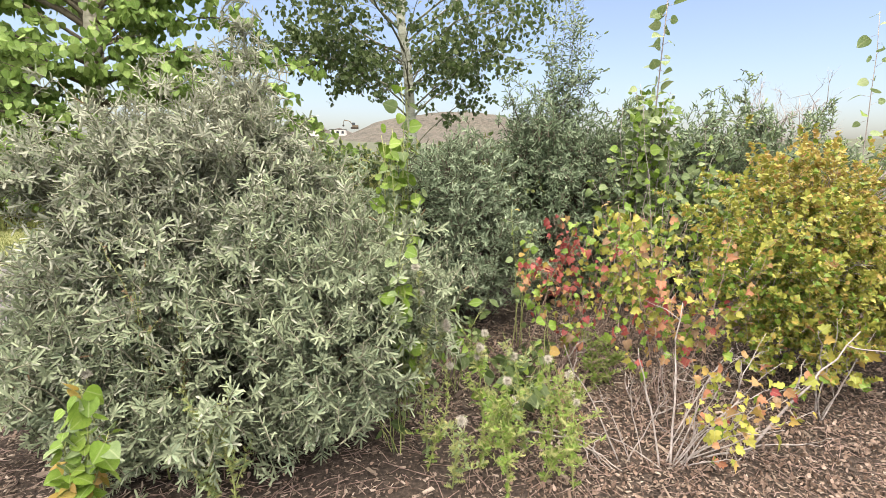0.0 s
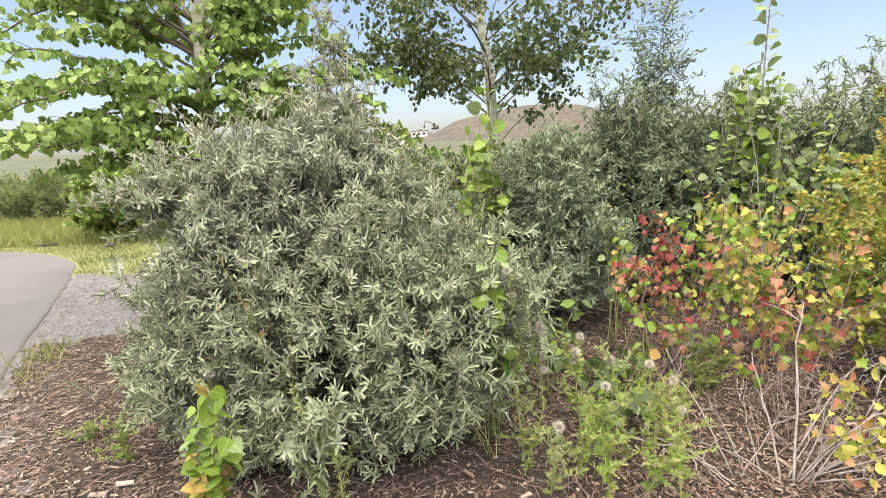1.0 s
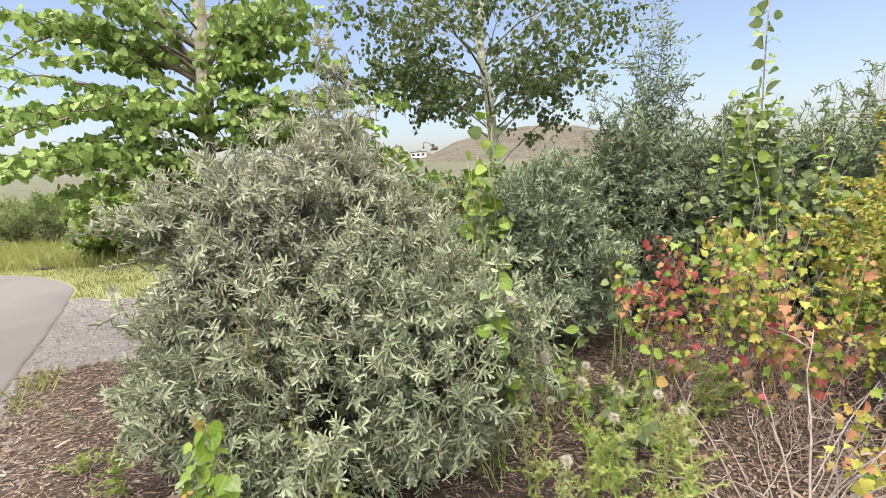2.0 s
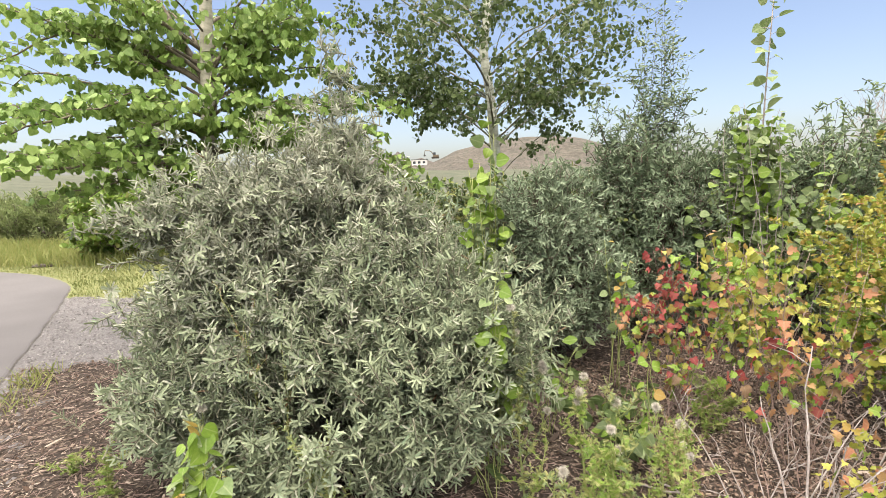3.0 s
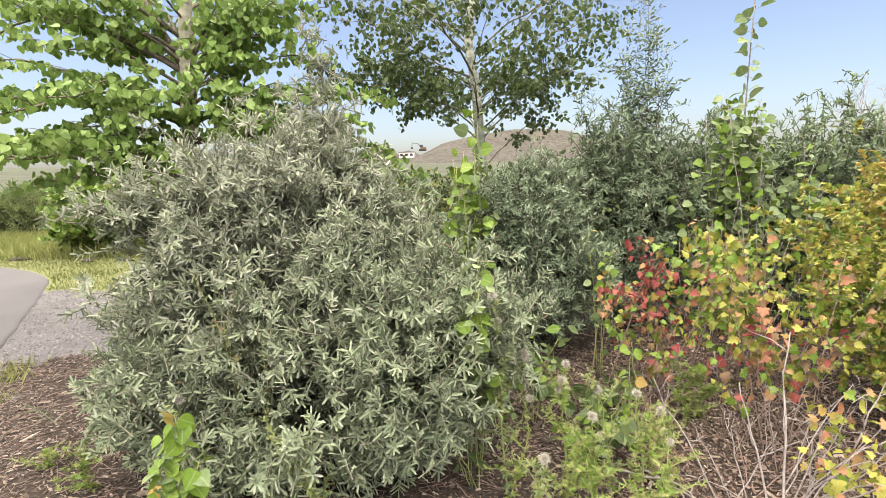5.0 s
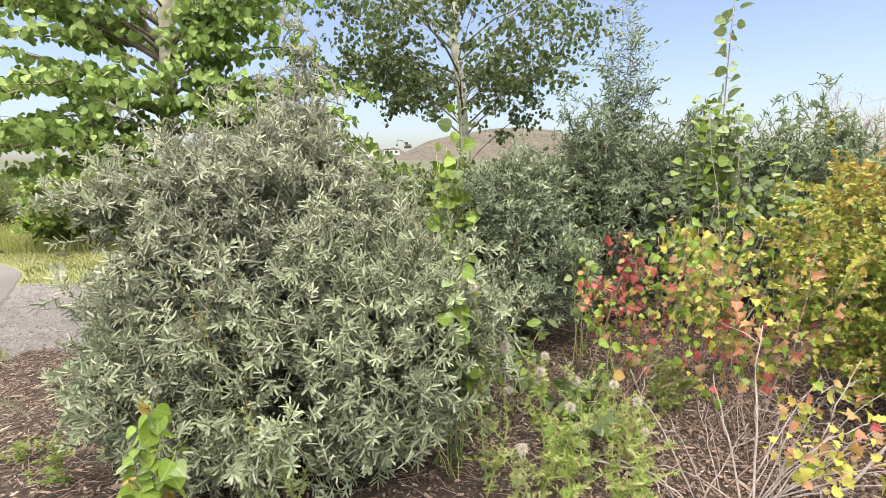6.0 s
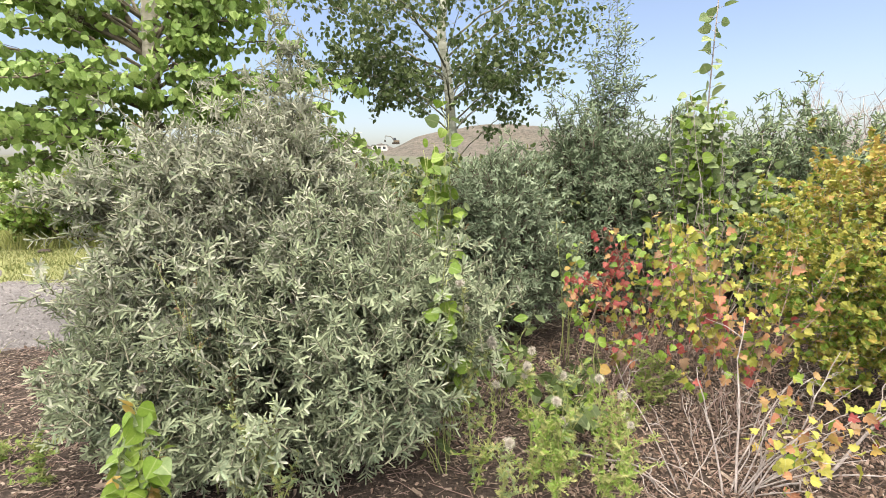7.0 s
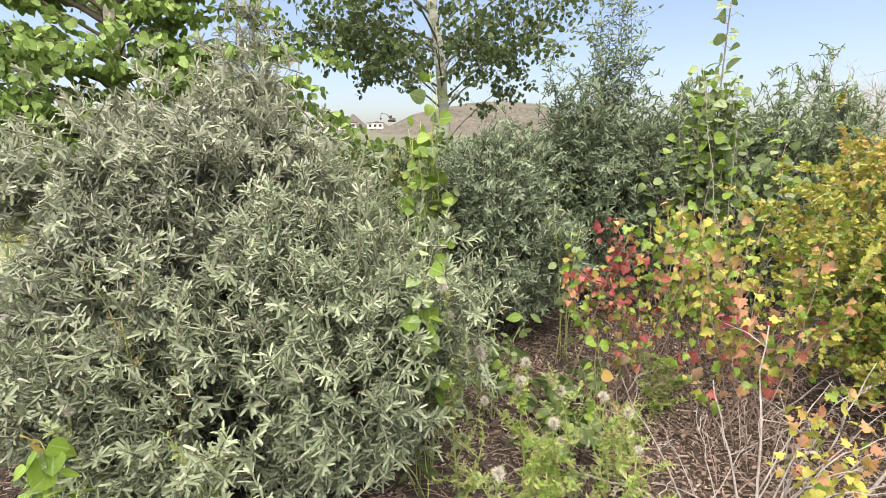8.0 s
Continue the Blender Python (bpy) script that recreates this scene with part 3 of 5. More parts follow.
def footpath():
    n = len(EDGE_LINE)
    w = unit(np.gradient(EDGE_LINE, axis=0))
    left = np.stack([-w[:, 1], w[:, 0]], 1)
    jag = 0.006 * np.sin(np.arange(n) * 1.9) + 0.004 * np.sin(np.arange(n) * 4.3)
    outer = EDGE_LINE + left * jag[:, None]
    inner = EDGE_LINE + left * 2.5
    z = 0.022
    rows = []
    for k in range(n):
        o, i, l = outer[k], inner[k], left[k]
        g = float(rise(o[0], o[1]))
        rows += [(*(o - l * 0.03), g - 0.03), (*o, g + z - 0.006), (*(o + l * 0.02), g + z), (*(i - l * 0.02), g + z), (*i, g + z - 0.006), (*(i + l * 0.03), g - 0.03)]
    b = Buf()
    k = np.arange(n - 1)[:, None] * 6
    for c, slot in ((0, 1), (1, 0), (2, 0), (3, 0), (4, 1)):
        b.add(rows, [np.concatenate([k + c, k + c + 1, k + c + 7, k + c + 6], 1)], slot=slot)
    ob = part("footpath", b, [ASPHALT, ASPHALT_EDGE], smooth=False)
    return tagged(ob, "pale grey worn asphalt footpath bending round the bed", "path", kind="structure")


footpath()


def hill():
    xs, ys = np.linspace(-75, 95, 130), np.linspace(105, 230, 70)
    X, Y = np.meshgrid(xs, ys)
    cx = 22.0
    s = np.where(X < cx, 42.0, 24.0)
    bump = 8.9 * np.exp(-np.abs((X - cx) / s) ** 2.2) * np.exp(-((Y - 165) / 30.0) ** 2)
    step = np.clip((X + 18) / 13, 0, 1)
    bump *= 0.3 + 0.7 * step * step * (3 - 2 * step)
    rough = np.array([noise.fractal(Vector((x * 0.06, y * 0.06, 0)), 1.0, 2.0, 4) for x, y in zip(X.ravel(), Y.ravel())]).reshape(X.shape)
    Z = rise(X, Y) - 0.6 + bump + rough * (0.25 + 0.1 * bump)
    v = np.stack([X, Y, Z], -1).reshape(-1, 3)
    w = len(xs)
    i, j = np.meshgrid(np.arange(len(ys) - 1), np.arange(w - 1), indexing="ij")
    a = (i * w + j).ravel()
    b = Buf()
    b.add(v, [np.stack([a, a + 1, a + w + 1, a + w], 1)])
    tagged(part("hill", b, HILL), "low reddish brown hill of dry grass", "hill", kind="structure")


hill()


def box(b, x0, x1, y0, y1, z0, z1, slot=0):
    v = [(x, y, z) for z in (z0, z1) for y in (y0, y1) for x in (x0, x1)]
    b.add(v, [np.array([(0, 2, 3, 1), (4, 5, 7, 6), (0, 1, 5, 4), (2, 6, 7, 3), (0, 4, 6, 2), (1, 3, 7, 5)])], slot=slot)


def soil_heap(at, wide, deep, height, seed):
    """A tipped heap: a cone with gullies and a blunt top."""
    rings, sides = 14, 40
    v = []
    for k in range(rings + 1):
        u = k / rings
        for j in range(sides):
            a = j * 2 * math.pi / sides
            rough = noise.noise(Vector((math.cos(a) * 1.8, math.sin(a) * 1.8, u * 2.5 + seed)))
            reach = u * (1 + 0.12 * rough)
            z = height * (1 - u ** 1.12) * (1 + 0.05 * rough) - 0.25 * u
            v.append((math.cos(a) * wide * reach, math.sin(a) * deep * reach, z))
    i, j = np.meshgrid(np.arange(rings), np.arange(sides), indexing="ij")
    n = (j + 1) % sides
    b = Buf()
    b.add(v, [np.stack([i * sides + j, (i + 1) * sides + j, (i + 1) * sides + n, i * sides + n], -1).reshape(-1, 4)])
    ob = part("mound", b, HEAP)
    ob.location = at
    tagged(ob, "conical heap of brown soil greyed by painted haze beyond the field", "heap", "soil heaps")


def site_trailer(at, width, height, turn, label):
    ob = thing("site_trailer", at, label, "trailer", "site trailers")
    ob.rotation_euler[2] = radians(turn)
    b = Buf()
    box(b, -width / 2, width / 2, -1.2, 1.2, 0.45, height)
    part("body", b, SIDING, ob, smooth=False)
    b = Buf()
    box(b, -width / 2 - 0.12, width / 2 + 0.12, -1.32, 1.32, height + 0.003, height + 0.16)
    part("roof", b, ROOF, ob, smooth=False)
    for x in np.linspace(-width / 2 + 0.8, width / 2 - 0.8, 3):
        b = Buf()
        box(b, x - 0.4, x + 0.4, -1.24, -1.1, height - 1.1, height - 0.4)
        part("window", b, PANE, ob, smooth=False)
    for x in (-width * 0.25, width * 0.25):
        b = Buf()
        tube(b, [(x, -1.15, 0.33), (x, -0.9, 0.33)], (0.36, 0.36), 14)
        part("wheel", b, STONE, ob)


def excavator(at):
    ob = thing("excavator", at, "dark excavator with a raised arm on the far spoil ridge", "excavator")
    ob.scale = (0.75, 0.75, 0.75)
    for y in (-0.9, 0.9):
        b = Buf()
        box(b, -1.5, 1.5, y - 0.3, y + 0.3, 0.0, 0.7)
        part("track", b, STONE, ob, smooth=False)
    b = Buf()
    box(b, -0.9, 1.5, -1.1, 1.1, 0.75, 1.5)
    part("body", b, MACHINE, ob, smooth=False)
    b = Buf()
    box(b, -0.9, 0.2, -1.05, -0.1, 1.5, 2.5)
    part("cab", b, PANE, ob, smooth=False)
    b = Buf()
    tube(b, [(-0.7, 0.2, 1.3), (-1.7, 0.2, 2.9), (-2.6, 0.2, 3.3), (-4.3, 0.2, 3.4)], (0.16, 0.19, 0.13), 8)
    part("boom", b, MACHINE, ob)
    b = Buf()
    tube(b, [(-4.0, 0.2, 3.75), (-4.4, 0.2, 3.2), (-4.55, 0.2, 1.6)], (0.14, 0.13, 0.09), 8)
    part("stick", b, MACHINE, ob)
    b = Buf()
    tube(b, [(-4.55, -0.25, 1.35), (-4.55, 0.65, 1.35)], (0.4, 0.4), 9)
    part("bucket", b, STONE, ob)


soil_heap((-31.4, 160, 5.0), 6.0, 5.0, 5.1, 1)
soil_heap((-25.8, 163, 5.0), 6.6, 5.0, 5.7, 5)
soil_heap((-19.0, 168, 4.6), 11.0, 5.0, 4.0, 9)
site_trailer((-25.8, 152, 5.0), 5.2, 2.55, 4, "white site trailer parked before the soil heaps")
site_trailer((-17.6, 153, 5.3), 4.6, 2.1, -3, "low white site trailer with a dark roof")
excavator((-13.4, 160, 8.0))

# ---- trees ----
def tier(height, turn, last_turn, n, length, last_length, climb):
    """Limbs of one tier: n of them fan from one bearing to another at about one height."""
    share = np.linspace(0, 1, n)
    return [(height + 0.05 * math.sin(k * 2.3), turn + (last_turn - turn) * u, length + (last_length - length) * u, climb * (1 + 0.3 * math.cos(k * 1.9)), 0.012 + 0.006 * length)
            for k, u in enumerate(share)]


def spiral(low, high, n, length, last_length, climb, thick, start=0.0):
    """Limbs that wind up the trunk, shorter towards the top."""
    share = np.linspace(0, 1, n)
    return [(low + (high - low) * u, (start + 137.5 * k) % 360, (length + (last_length - length) * u) * (1 + 0.18 * math.sin(k * 1.7)), climb * (1 + 0.3 * math.sin(k * 2.9)), thick * (1 - 0.45 * u))
            for k, u in enumerate(share)]


POPLAR_LIMBS = (tier(1.4, 240, 205, 3, 1.1, 0.7, -0.08) + tier(1.72, 266, 186, 7, 2.75, 0.75, 0.02) + tier(2.06, 265, 190, 5, 2.7, 0.8, 0.06) + tier(2.3, 260, 220, 2, 1.6, 1.0, 0.2) + tier(1.9, 252, 225, 2, 1.5, 0.9, 0.03) + tier(1.55, 250, 210, 3, 1.4, 0.8, 0.0)
                + tier(2.5, 272, 262, 2, 2.4, 2.0, 0.55) + tier(2.4, 252, 236, 2, 1.2, 0.9, 0.35) + tier(2.7, 266, 244, 3, 1.6, 0.8, 0.55) + tier(2.9, 258, 242, 2, 1.2, 0.7, 0.5) + tier(2.6, 300, 350, 2, 1.2, 0.8, 0.5)
                + tier(1.94, 84, 100, 6, 2.25, 1.5, 0.05) + tier(2.72, 84, 112, 4, 1.35, 0.9, 0.25) + tier(2.4, 86, 104, 2, 1.2, 1.0, 0.15) + tier(2.02, 104, 133, 4, 1.15, 0.58, 0.04) + tier(2.14, 90, 133, 4, 1.3, 0.88, 0.08) + tier(2.5, 95, 130, 4, 1.22, 0.8, 0.45)
                + [(2.55, 280, 1.1, 1.3, 0.042), (2.75, 70, 0.9, 0.7, 0.04), (2.85, 108, 1.3, 0.75, 0.018), (2.95, 60, 1.2, 0.8, 0.018), (2.8, 300, 1.0, 0.8, 0.02), (3.1, 190, 0.6, 0.25, 0.014), (2.2, 172, 0.7, 0.05, 0.014), (2.05, 195, 0.7, 0.0, 0.014)] + spiral(2.95, 4.9, 10, 1.5, 0.7, 0.48, 0.022, 220))
poplar("poplar_tree", "young poplar tree with broad bright green leaves and olive bark", (-2.98, 5.4, 0),
       [(-2.98, 5.4, -0.05), (-2.9, 5.4, 1.1), (-2.79, 5.4, 2.55), (-2.76, 5.42, 3.2), (-2.7, 5.45, 4.2), (-2.68, 5.45, 5.6)], (0.095, 0.085, 0.08, 0.065, 0.05, 0.015),
       POPLAR_LIMBS, HEART, 0.075, 0.47, POPLAR, BARK_OLIVE, LIMB, 11, 0.78, 0.5, HEART_MID, 300, 0.12, 10, 0.85)
ASPEN_LIMBS = ([(1.55, 80, 0.8, 0.75, 0.016)] + tier(1.9, 255, 300, 2, 1.35, 1.3, 0.62) + tier(1.9, 60, 110, 2, 1.2, 1.2, 0.5) + tier(2.15, 70, 112, 2, 1.3, 1.1, 0.3) + [(2.35, 185, 0.8, 0.2, 0.012), (2.7, 168, 0.9, 0.3, 0.012), (2.0, 205, 0.7, 0.1, 0.012), (3.1, 182, 0.8, 0.3, 0.012)] + tier(2.1, 262, 180, 2, 1.8, 0.9, 0.4) + tier(2.52, 262, 280, 3, 1.35, 1.05, 0.06) + tier(2.36, 268, 272, 1, 0.7, 0.6, 0.0)
               + tier(2.25, 30, 90, 2, 1.0, 1.6, 0.6) + tier(2.5, 280, 130, 3, 1.8, 1.2, 0.65) + tier(2.75, 70, 95, 2, 1.7, 1.8, 0.75) + tier(2.85, 265, 320, 2, 1.9, 1.4, 0.8) + spiral(3.0, 4.8, 9, 1.2, 0.65, 0.68, 0.013, 200))
poplar("aspen_tree", "slender aspen with pale smooth trunk and small dark green leaves", (0.27, 6.2, 0),
       [(0.27, 6.2, -0.05), (0.24, 6.2, 1.45), (0.21, 6.2, 2.2), (0.11, 6.2, 3.0), (0.17, 6.2, 3.6), (0.2, 6.2, 4.6), (0.2, 6.2, 5.8)], (0.068, 0.06, 0.056, 0.05, 0.044, 0.03, 0.012),
       [(*limb[:4], limb[4] * 0.6) for limb in ASPEN_LIMBS], HEART, 0.053, 0.46, ASPEN, BARK, TWIG_SILVER, 12, 0.9, 0.3, HEART_FAR, 200, 0.5, 9, 1.6)

# ---- shrubs ----
bush("silver_shrub", "large silvery grey-green shrub with narrow leaves spilling over mulch", "shrub", (-0.85, 2.95, 0),
     [(-1.27, 3.0, 1.37, 0.35, 0.4, 0.33), (-0.90, 3.05, 1.4, 0.38, 0.43, 0.32), (-0.84, 3.05, 1.38, 0.25, 0.33, 0.25), (-1.22, 2.8, 0.85, 0.5, 0.52, 0.42), (-0.30, 2.62, 0.75, 0.62, 0.48, 0.35), (-0.77, 2.4, 0.42, 0.66, 0.41, 0.37), (-0.2, 2.46, 0.56, 0.32, 0.36, 0.3),
      (-1.32, 2.56, 0.38, 0.48, 0.45, 0.36), (-1.55, 2.78, 0.46, 0.34, 0.38, 0.38), (-0.62, 2.68, 1.08, 0.24, 0.25, 0.2), (-1.38, 2.85, 1.12, 0.3, 0.38, 0.28), (-1.42, 2.5, 0.42, 0.34, 0.34, 0.34), (-0.78, 3.2, 1.7, 0.08, 0.08, 0.16), (-0.85, 3.1, 0.8, 0.8, 0.6, 0.7), (-0.7, 2.9, 1.15, 0.28, 0.4, 0.24), (-1.68, 2.66, 1.39, 0.2, 0.12, 0.07)],
     # zones of CREAM (slot 1) paint the shrub's top and left brighter
     8200, 16, 0.115, LANCE, 0.05, 0.098, [SILVER, CREAM, TAN, SAGE], [0.97, 0.03, 0.003, 0.1], TWIG_SILVER, 21, 1.25, 0.35, 0.6, 0.6, 18, 0.016, 300, [(-1.05, 3.0, 1.75, 0.5, 1, 2.2), (-1.8, 2.6, 1.4, 0.3, 1, 0.6), (-0.8, 3.25, 2.1, 0.4, 1, 5.0), (-0.6, 2.15, 0.95, 0.1, 1, 3.0), (-1.9, 2.6, 0.6, 0.25, 3, 0.7), (-1.15, 2.9, 1.5, 0.6, 1, 2.2), (-1.6, 2.6, 0.95, 0.5, 1, 0.9)], 0.025, far_form=OBLONG, sprays=240, spray=0.28,
     shoots=[((-0.92, 3.15, 1.5), (-0.98, 3.15, 2.0)), ((-0.82, 3.1, 1.5), (-0.84, 3.1, 2.05)), ((-0.78, 3.15, 1.5), (-0.66, 3.15, 1.95)), ((-0.85, 3.2, 1.5), (-0.9, 3.22, 2.45)), ((-0.74, 3.2, 1.5), (-0.72, 3.25, 2.12)), ((-0.8, 3.2, 1.5), (-0.8, 3.2, 2.25)), ((-0.8, 3.2, 1.5), (-0.72, 3.2, 2.3)), ((-0.82, 3.15, 1.5), (-0.95, 3.15, 2.1))]
     + [((-0.6, 2.9, 1.2), (-0.24, 2.85, 1.5)), ((-0.58, 2.85, 1.2), (-0.32, 2.8, 1.52)), ((-0.6, 2.9, 1.1), (-0.2, 2.85, 1.42)), ((-0.7, 2.9, 1.3), (-0.5, 2.9, 1.56)), ((-1.45, 2.75, 1.2), (-1.92, 2.6, 1.42)), ((-1.5, 2.7, 1.08), (-1.78, 2.55, 1.2)), ((-1.4, 2.8, 1.35), (-1.68, 2.7, 1.55)), ((-1.6, 2.7, 0.8), (-1.95, 2.5, 0.85)), ((-1.5, 2.95, 1.6), (-1.7, 2.95, 1.85))])
bush("sage_shrub", "rounded grey-green shrub with small narrow leaves", "shrub", (0.62, 4.4, 0),
     [(0.6, 4.35, 1.12, 0.42, 0.4, 0.5), (0.75, 4.25, 0.6, 0.42, 0.4, 0.45), (0.3, 4.4, 0.9, 0.38, 0.35, 0.5), (0.1, 4.3, 0.7, 0.4, 0.35, 0.5)],
     2200, 12, 0.13, LANCE_FAR, 0.058, 0.12, [SAGE], [1], TWIG_DARK, 22, 1.0, 0.3, 0.6, 0.6, 10, 0.014, sprays=40, spray=0.25)
bush("green_shrub", "leafy mid-green shrub behind the silver one", "shrub", (-0.4, 4.9, 0),
     [(-0.45, 4.9, 1.03, 0.65, 0.4, 0.4), (0.2, 5.0, 1.03, 0.5, 0.4, 0.4), (-1.0, 4.9, 0.7, 0.5, 0.4, 0.45), (1.0, 5.2, 1.0, 0.5, 0.4, 0.45)],
     2300, 9, 0.16, OVATE, 0.055, 0.3, [ASPEN, SAGE, WEED, BRIGHT], [0.45, 0.2, 0.32, 0.03], TWIG_DARK, 31, 1.0, 0.4, 0.6, 0.5, 10, 0.012, far_form=HEART_FAR, sprays=30, spray=0.2)
bush("tall_shrub", "tall dark olive shrub with an airy upright plume", "shrub", (1.6, 5.1, 0),
     [(1.6, 5.05, 0.9, 0.58, 0.45, 0.7), (1.45, 5.05, 1.5, 0.38, 0.38, 0.38), (1.85, 5.05, 1.35, 0.35, 0.38, 0.4), (1.7, 5.05, 0.5, 0.65, 0.45, 0.45)],
     2100, 12, 0.14, LANCE_FAR, 0.06, 0.13, [DARK, SAGE], [0.55, 0.45], TWIG_DARK, 23, 1.0, 0.35, 0.6, 0.55, 12, 0.015, sprays=60, spray=0.45,
     shoots=[((1.6 + 0.05 * k, 5.1, 1.3), (1.25 + 0.16 * k, 5.1 + 0.05 * (k % 3), 1.95 + 0.35 * ((k * 7) % 5) / 4)) for k in range(6)])
bush("olive_shrub", "dense dark green shrub with thin upright tips", "shrub", (3.0, 5.2, 0),
     [(2.5, 5.15, 1.05, 0.6, 0.45, 0.72), (3.2, 5.2, 1.08, 0.65, 0.45, 0.76), (4.0, 5.1, 1.05, 0.7, 0.5, 0.8), (2.9, 5.0, 0.5, 0.9, 0.4, 0.4), (4.7, 5.0, 0.8, 0.6, 0.5, 0.7)],
     2700, 11, 0.16, LANCE_FAR, 0.062, 0.17, [DARK, SAGE, SHOOT], [0.5, 0.35, 0.15], TWIG_DARK, 25, 1.0, 0.4, 0.6, 0.55, 14, 0.014, sprays=80, spray=0.4,
     shoots=[((3.5, 5.1, 1.5), (3.62, 5.1, 2.32)), ((3.3, 5.1, 1.4), (3.35, 5.1, 2.1)), ((3.7, 5.1, 1.4), (3.8, 5.1, 2.0)), ((3.0, 5.1, 1.5), (3.05, 5.1, 1.95)), ((2.3, 5.1, 1.4), (2.42, 5.1, 2.05)), ((4.3, 5.1, 1.4), (4.4, 5.1, 1.9))])
bush("yellow_shrub", "big yellow-green currant shrub with small lobed leaves", "shrub", (2.85, 3.35, 0),
     [(2.72, 3.3, 1.08, 0.48, 0.5, 0.5), (3.4, 3.3, 1.05, 0.6, 0.5, 0.55), (2.35, 3.05, 0.75, 0.4, 0.4, 0.38), (3.0, 3.0, 0.7, 0.6, 0.4, 0.4), (3.9, 3.1, 0.8, 0.5, 0.5, 0.5), (2.6, 2.95, 0.45, 0.5, 0.35, 0.28)],
     1900, 16, 0.17, MAPLE, 0.037, 0.5, [LIME, GOLD, BRIGHT, ORANGE], [0.74, 0.13, 0.12, 0.012], TWIG_GREY, 26, 1.0, 0.5, 0.6, 0.45, 16, 0.007, 300,
     [(3.0, 3.3, 1.6, 0.5, 1, 1.2), (2.3, 3.0, 0.7, 0.4, 2, 0.6)], 0.16, far_form=MAPLE_FAR, sprays=60, spray=0.3)


def canes(name, label, category, base, tips, form, size, width, mats, weights, bark, seed, stem_r=0.005, first=0.3, gap=0.045, petiole=0.03,
          zones=(), sag=0.06, droop=0.25, foot=0.06, single=300, group="", side=0.0, wob=0.012, up=0.25, sides=(1, 4), cluster=1):
    """Stems that rise from one foot to their tips, with stalked leaves along them."""
    r = rng(seed)
    ob = thing(name, base, label, category, group)
    home = np.array(base, float)
    at, way, face, owners = [], [], [], []
    stalks = Buf()
    for tip in tips:
        start = home + [r.normal(0, foot), r.normal(0, foot), -0.02]
        lines = [arc(start, tip, sag * r.uniform(-0.3, 1.4), wob, 9, r)]
        b = Buf()
        tube(b, lines[0] - home, (stem_r, stem_r * 0.75, stem_r * 0.35), 6)
        if side:
            for k in range(int(r.uniform(*sides))):
                p = lines[0][r.randint(3, 8)]
                q = p + unit(np.r_[r.normal(0, 1, 2), r.uniform(0.1, 0.9)]) * side * r.uniform(0.4, 1.2)
                lines.append(arc(p, q, 0.02, wob * 0.7, 9, r))
                tube(b, lines[-1] - home, (stem_r * 0.5, stem_r * 0.2), 5)
        stem = part("stem", b, bark, ob)
        for n, line in enumerate(lines):
            length = np.linalg.norm(np.diff(line, axis=0), axis=1).sum()
            begin = first if n == 0 else 0.3
            count = int(length * (1 - begin) / gap)
            for i in range(count):
                u = begin + (1 - begin) * (i + r.rand()) / max(count, 1)
                p = np.array([np.interp(u * 8, np.arange(9), line[:, k]) for k in range(3)])
                turn = i * 2.4 + r.uniform(-0.6, 0.6)
                for c in range(cluster):
                    spin = turn + c * 6.28 / cluster
                    d = unit([math.cos(spin), math.sin(spin), up + r.normal(0, 0.25)])
                    q = p + d * petiole * r.uniform(0.5, 1.4)
                    tube(stalks, np.array([p, q]) - home, (stem_r * 0.25, stem_r * 0.2), 3)
                    at.append(q)
                    owners.append(stem)
                    way.append(unit(d + r.normal(0, 0.35, 3) + [0, 0, -droop]))
                    face.append(unit(np.array([0, -0.5, 0.6]) + d * 0.3 + r.normal(0, 0.7, 3)))
    if not at:
        return ob
    part("leafstalk", stalks, bark, ob, kind="stuff")
    at, way, face = np.array(at), np.array(way), np.array(face)
    sizes = size * r.uniform(0.45, 1.2, len(at))
    chance = np.tile(np.asarray(weights, float), (len(at), 1))
    for x, y, z, reach, k, w in zones:
        chance[:, k] += w * np.exp(-(((at - [x, y, z]) / reach) ** 2).sum(1))
    chance /= chance.sum(1, keepdims=True)
    slot = (chance.cumsum(1) < r.rand(len(at), 1)).sum(1).clip(0, len(mats) - 1)
    alone = np.zeros(len(at), bool)
    alone[np.argsort(at[:, 1])[:single]] = True
    rest = Buf()
    for k in range(len(mats)):
        pick = (slot == k) & ~alone
        leaves(rest, form, at[pick] - home, way[pick], face[pick], sizes[pick], width, 0.2, k, r)
        pick = (slot == k) & alone
        single_leaves(ob, (name, k), form, at[pick], way[pick], face[pick], sizes[pick], width, mats[k], r, owners=[o for o, p in zip(owners, pick) if p], bends=(0.15, 0.5, 0.9) if form is MAPLE else (0.05, 0.2, 0.4))
    if rest.v:
        part("foliage", rest, mats, ob, kind="stuff")
    return ob


def tips_in(lobes, n, seed):
    """Places inside a heap of ellipsoids."""
    r = rng(seed)
    lobes = np.asarray(lobes, float)
    pick = np.arange(n) % len(lobes)
    d = unit(r.normal(0, 1, (n, 3))) * r.uniform(0.3, 1, (n, 1)) ** 0.5
    return lobes[pick, :3] + d * lobes[pick, 3:]


